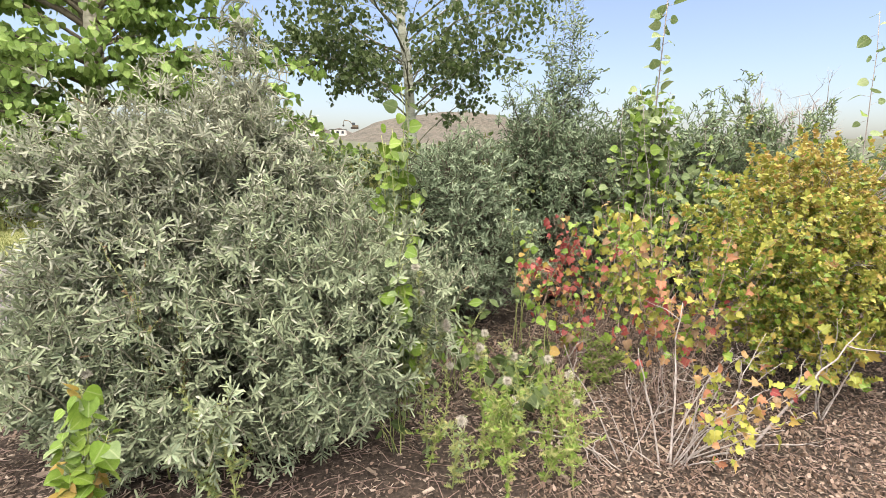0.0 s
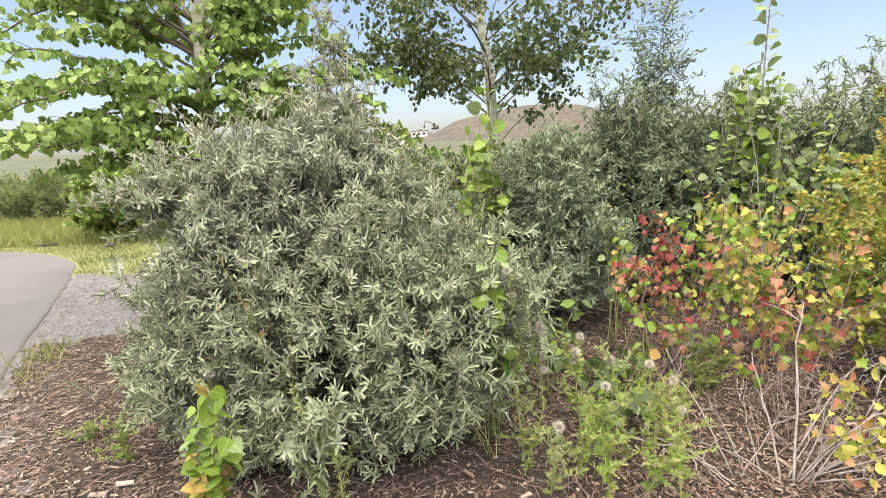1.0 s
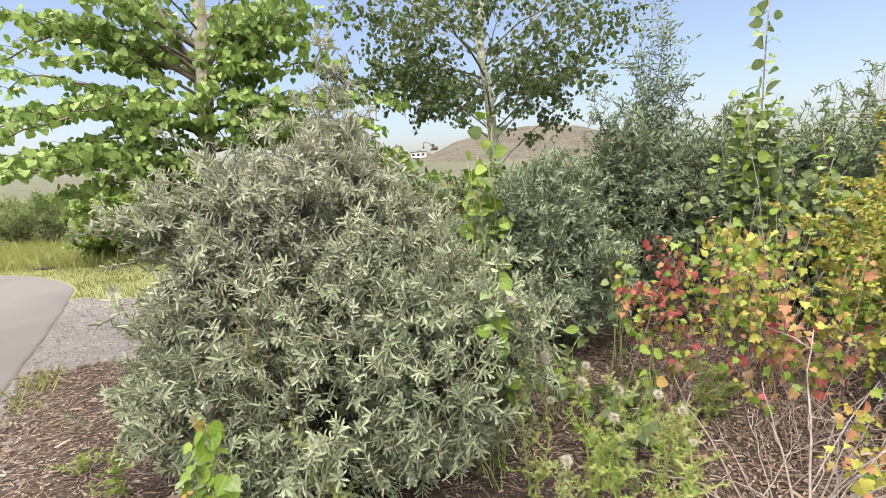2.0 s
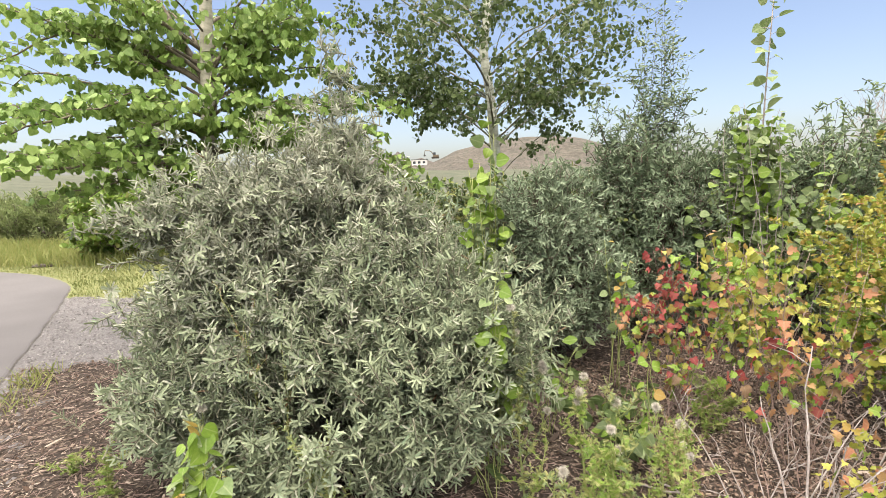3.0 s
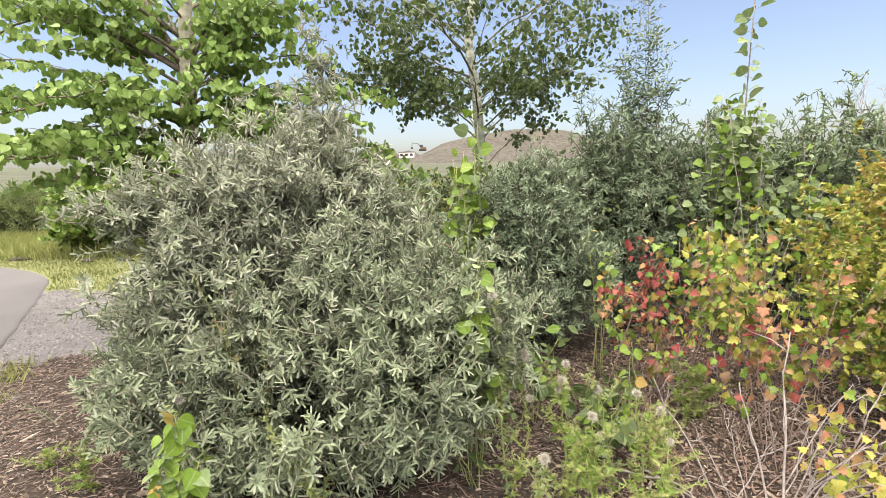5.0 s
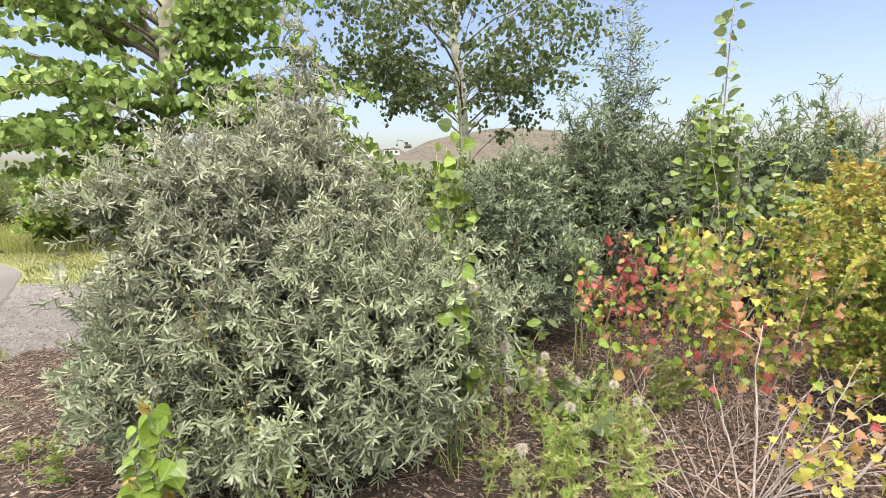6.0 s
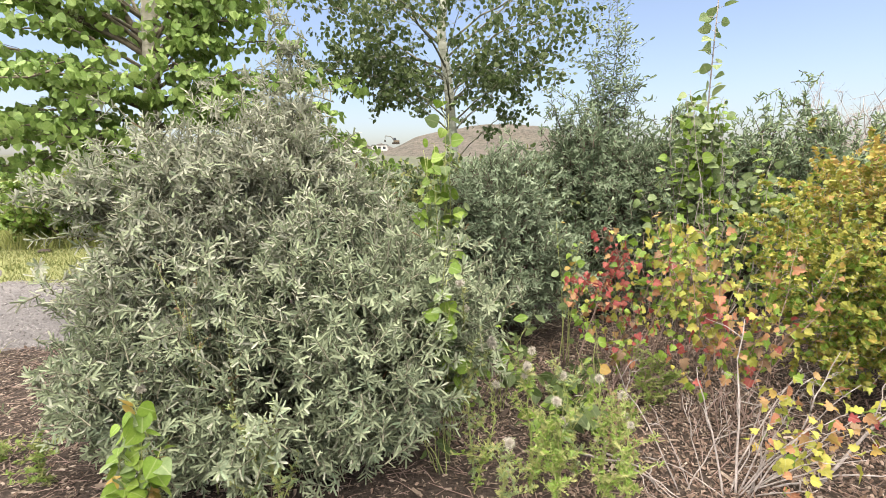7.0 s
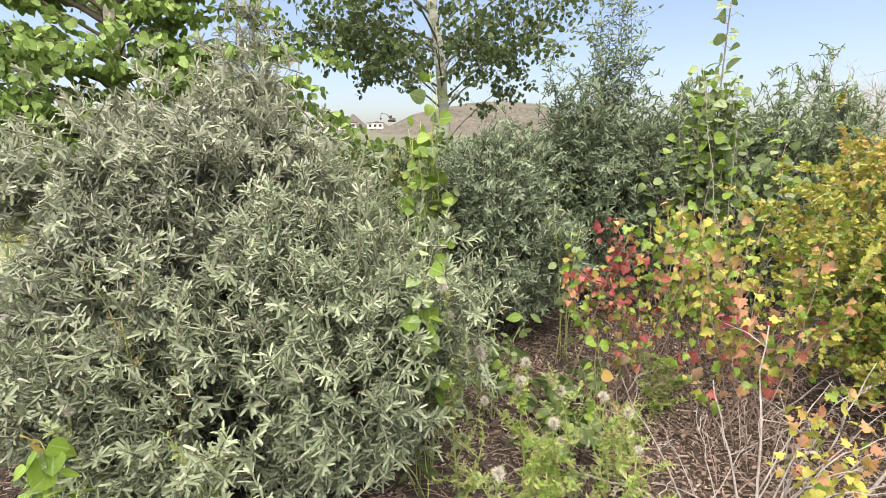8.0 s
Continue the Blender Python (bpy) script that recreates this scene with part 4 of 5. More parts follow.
canes("plume_shrub", "sparse upright shrub with small grey-green leaves", "shrub", (1.68, 5.2, 0),
      [(1.77, 5.15, 3.35)] + [tuple(p) for p in tips_in([(1.76, 5.15, 2.95, 0.17, 0.12, 0.22), (1.72, 5.15, 2.6, 0.34, 0.2, 0.25), (1.7, 5.15, 2.25, 0.5, 0.25, 0.28)], 18, 9)],
      LANCE_FAR, 0.055, 0.18, [DARK, SAGE], [0.5, 0.5], TWIG_DARK, 24, 0.0026, 0.5, 0.018, 0.018, (), 0.03, 0.0, 0.12, 0, "", 0.32, 0.02, 0.4, (8, 13))
AUTUMN = [LIME, GOLD, BRIGHT, ORANGE, RED, TAN]
canes("red_currant_shrub", "small currant shrub turning crimson, orange and yellow", "shrub", (1.2, 3.3, 0),
      tips_in([(1.08, 3.1, 0.95, 0.2, 0.2, 0.2), (1.3, 3.1, 0.8, 0.28, 0.22, 0.3), (0.88, 3.05, 0.85, 0.12, 0.15, 0.25), (1.45, 3.15, 1.0, 0.2, 0.2, 0.22), (1.2, 2.95, 0.5, 0.25, 0.15, 0.15)], 16, 5),
      MAPLE, 0.049, 0.52, AUTUMN, [0.3, 0.04, 0.36, 0.14, 0.08, 0.12], TWIG_PLUM, 27, 0.0036, 0.42, 0.051, 0.035,
      [(1.02, 3.02, 0.92, 0.15, 4, 10.0), (1.26, 3.05, 0.88, 0.11, 4, 6.0), (1.17, 3.0, 0.65, 0.17, 4, 2.0), (0.88, 3.05, 0.8, 0.12, 3, 1.0), (1.1, 3.0, 0.7, 0.1, 3, 0.7)], 0.05, 0.7, 0.17, 300, "", 0.09, sides=(1, 4), cluster=2)
canes("orange_currant_shrub", "currant shrub with yellow, orange and scarlet lobed leaves", "shrub", (1.75, 2.8, 0),
      tips_in([(1.55, 2.65, 0.95, 0.24, 0.18, 0.2), (1.9, 2.7, 0.95, 0.28, 0.2, 0.2), (1.42, 2.65, 0.65, 0.16, 0.14, 0.15), (1.75, 2.55, 0.65, 0.25, 0.14, 0.15), (1.35, 2.75, 1.1, 0.12, 0.12, 0.15)], 16, 6),
      MAPLE, 0.051, 0.52, AUTUMN, [0.38, 0.07, 0.3, 0.17, 0.06, 0.1], TWIG_PLUM, 28, 0.0036, 0.42, 0.051, 0.035,
      [(1.68, 2.6, 0.74, 0.11, 4, 2.0), (1.38, 2.62, 0.62, 0.12, 4, 1.2), (1.55, 2.6, 0.72, 0.15, 3, 1.8)], 0.05, 0.7, 0.18, 300, "", 0.09, cluster=2)
canes("green_currant_shrub", "upright currant stems with fresh yellow-green leaves", "shrub", (1.75, 3.6, 0),
      tips_in([(1.6, 3.5, 1.05, 0.2, 0.2, 0.2), (1.95, 3.5, 1.0, 0.25, 0.2, 0.25), (1.8, 3.4, 0.7, 0.3, 0.2, 0.2)], 14, 7),
      MAPLE, 0.066, 0.52, AUTUMN, [0.5, 0.06, 0.42, 0.02, 0.0, 0.03], TWIG_PLUM, 29, 0.004, 0.4, 0.06, 0.04, (), 0.05, 0.6, 0.1, 200, "", 0.1, cluster=2)

canes("leafless_currant_shrub", "leafless currant shrub of tangled plum-grey stems over mulch", "shrub", (1.14, 3.1, 0),
      tips_in([(1.08, 3.02, 0.42, 0.2, 0.14, 0.24), (1.28, 3.0, 0.34, 0.18, 0.12, 0.2)], 38, 15), MAPLE, 0.03, 0.5, AUTUMN, [1, 0, 0, 0, 0, 0], TWIG_PLUM, 30, 0.003, 1.0, 0.1, 0.03, (), 0.04, 0.4, 0.14, 0, "", 0.0, 0.02)
canes("leafless_currant_shrub", "leafless currant shrub of tangled grey-brown stems over leaf litter", "shrub", (1.62, 2.6, 0),
      tips_in([(1.55, 2.55, 0.4, 0.22, 0.14, 0.24), (1.8, 2.6, 0.34, 0.2, 0.12, 0.2)], 15, 16), MAPLE, 0.03, 0.5, AUTUMN, [1, 0, 0, 0, 0, 0], TWIG_PLUM, 32, 0.003, 1.0, 0.1, 0.03, (), 0.04, 0.4, 0.16, 0, "", 0.0, 0.02)

# ---- poplar suckers ----
HEARTS = [SHOOT, BRIGHT, GOLD]
canes("poplar_shoot", "tall thin poplar shoot with wide-spaced heart-shaped leaves", "sapling", (2.28, 4.5, 0), [(2.4, 4.5, 2.95)],
      HEART, 0.108, 0.44, HEARTS, [1.0, 0.0, 0], TWIG_GREY, 41, 0.010, 0.3, 0.038, 0.055, (), 0.0, 0.1, 0.0, 300, "", 0.0, 0.006)
canes("poplar_shoot", "leafy poplar suckers with round pale green leaves", "sapling", (2.35, 4.55, 0),
      tips_in([(2.2, 4.5, 1.8, 0.22, 0.15, 0.25), (2.5, 4.5, 1.65, 0.3, 0.15, 0.3), (2.85, 4.55, 1.4, 0.35, 0.15, 0.3), (2.0, 4.5, 1.3, 0.25, 0.15, 0.3), (3.2, 4.55, 1.3, 0.3, 0.15, 0.25), (2.3, 4.5, 1.98, 0.16, 0.1, 0.2), (2.45, 4.5, 1.85, 0.28, 0.12, 0.28)], 44, 8),
      HEART, 0.082, 0.48, HEARTS, [0.62, 0.38, 0], TWIG_GREY, 42, 0.0045, 0.35, 0.044, 0.05, (), 0.03, 0.3, 0.25, 300, "", 0.0)
canes("poplar_shoot", "slender poplar shoot with small dark leaves", "sapling", (4.45, 4.5, 0), [(4.35, 4.5, 2.75)],
      HEART, 0.1, 0.46, HEARTS, [0.9, 0.1, 0], TWIG_GREY, 43, 0.007, 0.35, 0.07, 0.05, (), 0.0, 0.3, 0.0, 300, "", 0.0, 0.006)
canes("poplar_shoot", "bright green poplar suckers beside the silver shrub", "sapling", (0.06, 4.0, 0),
      [(0.0, 3.95, 1.58), (0.15, 4.0, 1.55), (0.06, 4.0, 1.4), (0.18, 3.9, 1.2), (-0.03, 3.95, 1.25), (0.08, 3.9, 1.5), (0.05, 4.0, 1.72), (-0.08, 3.95, 1.56), (0.15, 4.0, 2.06), (0.18, 4.02, 1.92)], HEART, 0.1, 0.47, HEARTS, [0.3, 0.7, 0], STALK, 44, 0.006, 0.45, 0.07, 0.045, (), 0.02, 0.4, 0.05, 300)
canes("poplar_shoot", "small poplar sucker with bright green and yellowing leaves", "sapling", (-1.09, 1.82, 0),
      [(-1.04, 1.79, 0.78), (-1.08, 1.78, 0.62), (-1.04, 1.8, 0.52), (-1.12, 1.79, 0.44), (-1.05, 1.77, 0.36)], HEART, 0.068, 0.47, HEARTS, [0.15, 0.8, 0.06], STALK, 45, 0.004, 0.2, 0.015, 0.016,
      [(-1.08, 1.8, 0.22, 0.11, 2, 2.5)], 0.02, 0.5, 0.02, 300)
for k, (x, y, h) in enumerate([(0.98, 3.75, 1.12), (1.02, 3.7, 0.95), (0.98, 2.95, 0.62)]):
    canes("poplar_shoot", "thin sucker with a few yellow-green leaves", "sapling", (x, y, 0), [(x - 0.03, y, h), (x + 0.04, y, h * 0.8)],
          HEART, 0.058, 0.48, HEARTS, [0.3, 0.7, 0.1], STALK, 46 + k, 0.004, 0.4, 0.06, 0.03, (), 0.0, 0.4, 0.02, 300, "thin suckers")
for k, (x, y, z) in enumerate([(-0.45, 3.2, 1.2), (0.1, 2.75, 1.05), (0.12, 2.6, 0.85), (-0.15, 3.0, 1.22)]):
    canes("poplar_shoot", "sucker leaves poking through the silver shrub", "sapling", (x, y + 0.1, 0), [(x, y, z)],
          HEART, 0.08, 0.48, HEARTS, [0.5, 0.5, 0.05], STALK, 60 + k, 0.004, 0.6, 0.09, 0.03, (), 0.0, 0.3, 0.02, 300, "suckers in the shrub")

canes("poplar_shoot", "green sucker climbing through the edge of the silver shrub", "sapling", (0.06, 2.5, 0),
      [(0.03, 2.34, 1.14), (0.07, 2.3, 0.98), (0.0, 2.32, 0.8), (0.12, 2.32, 0.88)], OVATE, 0.075, 0.36, HEARTS, [0.55, 0.45, 0], STALK, 65, 0.004, 0.45, 0.04, 0.03, (), 0.0, 0.5, 0.03, 300)

# ---- broad-leaved herbs ----
for k, (x, y, h, n, size) in enumerate([(0.8, 2.75, 0.27, 16, 0.105), (0.66, 2.6, 0.24, 7, 0.09), (0.4, 3.05, 0.6, 8, 0.09), (0.74, 3.15, 0.24, 10, 0.1), (0.97, 3.15, 0.28, 7, 0.085), (0.18, 2.8, 0.36, 5, 0.07), (0.05, 2.42, 0.3, 5, 0.075)]):
    r = rng(80 + k)
    tips = [(x + r.normal(0, 0.12), y + r.normal(0, 0.1), h * r.uniform(0.6, 1.1)) for _ in range(n)]
    canes("broadleaf_herb", "low green herb with broad pointed leaves on mulch", "plant", (x, y, 0), tips, OVATE, size, 0.32, [SHOOT, BRIGHT, ASPEN], [0.15, 0.3, 0.55], STALK, 80 + k, 0.003, 0.3, 0.045, 0.03, (), 0.05, 0.45, 0.03, 300, "broad-leaved herbs")


# ---- weeds with seed fluff ----
def seed_head(parent, at, radius, r):
    b = Buf()
    n = 800
    d = unit(r.normal(0, 1, (n, 3)) + [0, 0, 0.35])
    leaves(b, BLADE, np.tile(at, (n, 1)) + d * radius * 0.1, d, unit(r.normal(0, 1, (n, 3))), radius * r.uniform(0.3, 0.95, n) ** 0.7, 0.022, 0.1, 0, r)
    part("seed_head", b, FLUFF, parent, "fluffy off-white seed head")


def weed(x, y, height, seed, mats, branches=5, heads=0, leaf=0.05, dense=1.0, bushy=0.12, label="feathery yellow-green weed growing out of mulch", base_z=0.0):
    r = rng(seed)
    ob = thing("weed", (x, y, base_z), label, "plant", "weeds in the bed")
    b = Buf()
    top = np.array([r.normal(0, 0.05), r.normal(0, 0.04), height])
    line = arc((0, 0, -0.02), top, 0.0, 0.008, 9, r)
    tube(b, line, (0.0045, 0.0035, 0.0015), 5)
    holders = [part("stalk", b, STALK, ob)]
    lines = [line]
    for k in range(branches):
        i = r.randint(2, 8)
        turn = r.uniform(0, 6.28)
        q = line[i] + [math.cos(turn) * bushy * r.uniform(0.5, 1.3), math.sin(turn) * bushy * r.uniform(0.5, 1.3), height * r.uniform(0.15, 0.4)]
        lines.append(arc(line[i], q, 0.0, 0.006, 9, r))
        b = Buf()
        tube(b, lines[-1], (0.0025, 0.001), 4)
        holders.append(part("branch", b, STALK, ob))
    b = Buf()
    for n, s in enumerate(lines):
        count = int((130 if n == 0 else 42) * dense * height / 0.5)
        u = r.uniform(0.05 if n == 0 else 0.15, 1, count)
        at = np.stack([np.interp(u * 8, np.arange(9), s[:, k]) for k in range(3)], 1)
        d = unit(np.c_[r.normal(0, 1, (count, 2)), r.uniform(0.2, 1.5, count)])
        size = leaf * 0.82 * r.uniform(0.4, 1.2, count) * (1.2 - 0.7 * u)
        for k in range(len(mats)):
            pick = (np.arange(count) % len(mats)) == k
            leaves(b, PINNATE, at[pick], d[pick], unit(r.normal(0, 0.6, (pick.sum(), 3)) + [0, -0.3, 1]), size[pick], 0.24, 0.3, k, r)
    part("foliage", b, mats, ob, kind="stuff")
    for k in range(heads):
        s = lines[k % len(lines)]
        seed_head(holders[k % len(lines)], s[-1] + r.normal(0, 0.008, 3), r.uniform(0.022, 0.034), r)
    return ob


GREENS = [WEED, SHOOT]
PALE = [BRIGHT, WEED]
for k, (x, y, h, mats, n, heads, leaf, dense) in enumerate([
        (0.21, 2.36, 0.74, GREENS, 6, 5, 0.055, 0.8), (0.19, 2.24, 0.3, PALE, 4, 0, 0.05, 0.9),
        (0.44, 2.22, 0.34, PALE, 7, 0, 0.055, 0.95), (0.5, 2.38, 0.48, PALE, 6, 3, 0.055, 0.85), (0.6, 2.22, 0.4, PALE, 7, 1, 0.055, 0.95), (0.8, 2.26, 0.44, PALE, 7, 1, 0.05, 0.8), (0.72, 2.12, 0.32, PALE, 7, 0, 0.055, 0.95), (0.9, 2.42, 0.38, PALE, 5, 1, 0.045, 0.7), (0.55, 2.04, 0.3, PALE, 6, 0, 0.055, 0.95), (0.85, 2.06, 0.32, PALE, 6, 1, 0.05, 0.95), (0.3, 2.1, 0.34, GREENS, 5, 1, 0.055, 0.9), (0.7, 2.34, 0.46, GREENS, 6, 2, 0.055, 0.9),
        ]):
    weed(x, y, h * 1.12, 100 + k, mats, n + 2, heads, leaf, dense * 0.86)
for k, (x, y, h, mats, n, heads, leaf, dense) in enumerate([
        (1.3, 2.95, 0.32, [BRIGHT, WEED], 10, 0, 0.06, 1.5), (1.42, 3.05, 0.3, [BRIGHT, WEED], 9, 0, 0.06, 1.5), (1.15, 2.85, 0.2, PALE, 6, 0, 0.05, 1.2),
        (-0.68, 2.0, 0.5, GREENS, 8, 0, 0.055, 0.9), (-0.6, 1.99, 0.42, GREENS, 6, 0, 0.055, 0.9), (-0.98, 2.26, 0.9, [WEED, TAN], 7, 0, 0.035, 0.4), (-0.82, 2.2, 0.82, [WEED, TAN], 5, 0, 0.035, 0.4), (-1.2, 2.15, 0.6, GREENS, 3, 1, 0.05, 0.5),
        (0.92, 2.5, 0.36, [TAN, WEED, TAN], 9, 0, 0.04, 0.9), (1.0, 2.36, 0.3, [TAN, TAN, WEED], 8, 1, 0.04, 0.8),
        (-1.85, 2.38, 0.2, PALE, 9, 0, 0.06, 1.5), (-2.25, 2.55, 0.14, PALE, 8, 0, 0.06, 1.5)]):
    weed(x, y, h, 120 + k, mats, n, heads, leaf, dense)


# ---- bare twiggy shrub with a few leafy low branches ----
def forked(b, line, radius, r, depth=2, reach=0.24, forks=(1, 5)):
    tube(b, line, (radius, radius * 0.75, radius * 0.35), 6 if depth > 1 else 4)
    if depth:
        for k in range(r.randint(*forks)):
            p = line[r.randint(len(line) // 3, len(line) - 1)]
            d = unit(unit(line[-1] - line[0]) * 0.7 + r.normal(0, 0.6, 3))
            forked(b, arc(p, p + d * reach * r.uniform(0.4, 1.2), 0.0, 0.01, 9 if depth > 2 else 6, r), radius * 0.55, r, depth - 1, reach * 0.6, forks)


def bare_shrub():
    r = rng(200)
    home = np.array((1.3, 2.32, 0))
    ob = thing("bare_shrub", home, "bare grey twiggy shrub with a few leafy low branches", "shrub")
    stems = [((0.06, -0.16, -0.02), (0.24, 0.12, 0.72), 0.0062), ((0.02, -0.14, -0.02), (0.04, 0.1, 0.5), 0.0055), ((0.05, -0.12, -0.02), (0.3, 0.06, 0.28), 0.004), ((0.14, -0.14, -0.02), (0.34, 0.04, 0.15), 0.0035),
             ((-0.14, -0.1, -0.02), (0.11, 0.06, 0.3), 0.0035), ((0.1, -0.08, 0.1), (0.52, 0.08, 0.55), 0.0042), ((0.36, -0.02, -0.02), (0.63, 0.1, 0.55), 0.0048), ((-0.16, -0.12, -0.02), (-0.42, 0.08, 0.57), 0.004),
             ((-0.04, -0.1, -0.02), (-0.06, 0.1, 0.38), 0.0034), ((-0.1, -0.1, -0.02), (-0.22, 0.05, 0.3), 0.003), ((0.24, -0.06, -0.02), (0.3, 0.12, 0.42), 0.0034), ((0.05, -0.16, -0.02), (-0.3, -0.05, 0.14), 0.0034)]
    for a, g, thick in stems:
        b = Buf()
        forked(b, arc(a, g, 0.02, 0.009, 9, r), thick, r, 2, 0.22, (1, 4))
        part("stem", b, TWIG_GREY, ob)
    return ob


bare_shrub()
canes("leafy_branch", "low currant branch with yellow, orange and green lobed leaves", "shrub", (1.38, 2.2, 0),
      [(1.55, 2.1, 0.5), (1.75, 2.15, 0.42), (1.95, 2.2, 0.4), (1.62, 2.02, 0.3), (1.8, 2.05, 0.28), (2.0, 2.1, 0.3), (1.7, 2.2, 0.52), (2.15, 2.25, 0.38), (1.5, 2.0, 0.2), (1.95, 2.3, 0.5)],
      MAPLE, 0.052, 0.52, AUTUMN, [0.5, 0.16, 0.16, 0.22, 0.03, 0.03], TWIG_GREY, 210, 0.004, 0.45, 0.038, 0.025, (), 0.06, 0.4, 0.03, 300, "", 0.1)
canes("leafy_branch", "currant stems with a few pale yellow leaves", "shrub", (2.45, 2.55, 0),
      [(2.35, 2.5, 0.55), (2.65, 2.6, 0.6), (2.85, 2.6, 0.5), (2.2, 2.5, 0.35), (2.6, 2.45, 0.35)],
      MAPLE, 0.064, 0.52, AUTUMN, [0.5, 0.25, 0.12, 0.1, 0.0, 0.02], TWIG_GREY, 211, 0.005, 0.5, 0.06, 0.03, (), 0.05, 0.4, 0.03, 300, "", 0.12)
for k, (a, e, rad) in enumerate([((1.55, 2.2, 0.03), (2.2, 2.34, 0.05), 0.006), ((0.88, 2.5, 0.03), (1.12, 2.12, 0.03), 0.007), ((1.8, 2.25, 0.0), (2.5, 2.42, 0.6), 0.009), ((0.75, 2.5, 0.03), (1.1, 2.2, 0.02), 0.007), ((0.85, 2.95, 0.12), (1.15, 2.9, 0.1), 0.004),
                                 ((1.5, 2.6, 0.03), (2.2, 2.8, 0.06), 0.005), ((1.9, 2.9, 0.04), (2.7, 3.1, 0.3), 0.005)]):
    r = rng(220 + k)
    b = Buf()
    forked(b, arc((0, 0, 0), np.subtract(e, a), 0.02, 0.014, 9, r), rad, r, 1)
    ob = part("fallen_stick", b, TWIG_GREY)
    ob.location = a
    tagged(ob, "dry grey fallen stick lying on the mulch", "stick", "fallen sticks")


# ---- distance: shrubs and grasses past the bed ----
bush("sapling_clump", "low clump of bright green poplar saplings in the meadow", "shrub", (-7.2, 10.2, 0),
     [(-7.4, 10.2, 1.0, 0.9, 0.6, 0.6), (-6.6, 10.2, 1.2, 0.7, 0.6, 0.8), (-8.1, 10.2, 0.6, 0.6, 0.5, 0.4)], 560, 10, 0.28, HEART_FAR, 0.11, 0.46, [BRIGHT, POPLAR, WEED], [0.45, 0.35, 0.2], TWIG_DARK, 51, 1.0, 0.2, 0.6, 0.5, 8, 0.02, sprays=20, spray=0.4)
bush("meadow_shrub", "dark green shrub at the edge of the meadow", "shrub", (-6.3, 11.5, 0),
     [(-6.2, 11.5, 0.7, 1.0, 0.6, 0.7), (-4.8, 11.8, 0.7, 1.0, 0.6, 0.7)], 600, 10, 0.25, LANCE_FAR, 0.13, 0.2, [DARK, ASPEN], [0.6, 0.4], TWIG_DARK, 52, 1.0, 0.4, 0.6, 0.5, 8, 0.02)
bush("willow_shrub", "wide grey-green willow thicket in the meadow", "shrub", (-12.8, 14.2, 0),
     [(-12.6, 14.2, 0.6, 1.4, 0.8, 0.75), (-14.3, 14.4, 0.6, 1.3, 0.8, 0.7), (-11.2, 14.2, 0.55, 0.9, 0.7, 0.7), (-16, 14.6, 0.6, 1.4, 0.9, 0.8)], 1100, 12, 0.4, LANCE_FAR, 0.16, 0.09, [WILLOW], [1], TWIG_DARK, 53, 0.8, 0.9, 0.5, 0.4, 14, 0.02, sprays=90, spray=0.5)
for k, (x, y, w, h) in enumerate([(2.5, 9.0, 1.5, 0.8), (6.5, 9.5, 1.8, 0.9), (10.5, 9.0, 1.8, 0.9), (-2.0, 11, 1.6, 0.8), (4.6, 7.2, 1.0, 0.8), (6.2, 5.6, 1.0, 0.8), (-26.0, 29.0, 1.6, 0.8), (-21.0, 34.0, 1.8, 0.9), (-38.0, 47.0, 3.0, 1.2)]):
    bush("background_shrub", "dark green shrub behind the planted bed", "shrub", (x, y, 0),
         [(x, y, h * 0.8, w, 0.8, h * 0.8), (x - w * 0.7, y, h * 0.6, w * 0.6, 0.7, h * 0.7), (x + w * 0.7, y + 0.2, h * 0.7, w * 0.6, 0.7, h * 0.7)], 450, 10, 0.28, LANCE_FAR, 0.13, 0.2, [DARK, WILLOW], [0.5, 0.5], TWIG_DARK, 300 + k, 1.0, 0.5, 0.6, 0.5, 8, 0.02, group="background shrubs", sprays=25, spray=0.4)


def bare_tree():
    r = rng(230)
    ob = thing("bare_tree", (7.2, 9.0, 0), "leafless grey tree with fine upright twigs", "tree")
    b = Buf()
    tube(b, arc((0, 0, -0.05), (0, 0, 1.4), 0, 0.01, 9, r), (0.04, 0.03), 8)
    part("trunk", b, TWIG_GREY, ob)
    for k in range(13):
        b = Buf()
        turn = k * 2.4
        forked(b, arc((0, 0, 1.0 + 0.03 * k), (math.cos(turn) * 0.8, math.sin(turn) * 0.5, 1.9 + r.uniform(0, 0.7)), 0.1, 0.03, 9, r), 0.014, r, 3, 0.6, (2, 5))
        part("branch", b, TWIG_GREY, ob)


bare_tree()


def blades(name, label, n, seed, x0, x1, y0, y1, tall, wide, mat, keep):
    r = rng(seed)
    x, y = r.uniform(x0, x1, n), r.uniform(y0, y1, n)
    ok = keep(x, y)
    x, y = x[ok], y[ok]
    at = np.c_[x, y, rise(x, y) - 0.005]
    clump = 0.6 + 0.8 * np.array([noise.noise(Vector((a * 1.3, c * 1.3, 0))) * 0.5 + 0.5 for a, c in zip(x, y)])
    way = unit(np.c_[r.normal(0, 0.3, (len(x), 2)), np.ones(len(x))])
    b = Buf()
    leaves(b, BLADE, at, way, unit(np.c_[r.normal(0, 1, (len(x), 2)), np.zeros(len(x))]), tall * r.uniform(0.5, 1.3, len(x)) * clump, wide, 0.3, 0, r)
    return tagged(part(name, b, mat), label, "grass", kind="stuff")


def on_turf(x, y):
    return (y > turf_line(x)) & (beside(np.c_[x, y]) > 0.05)


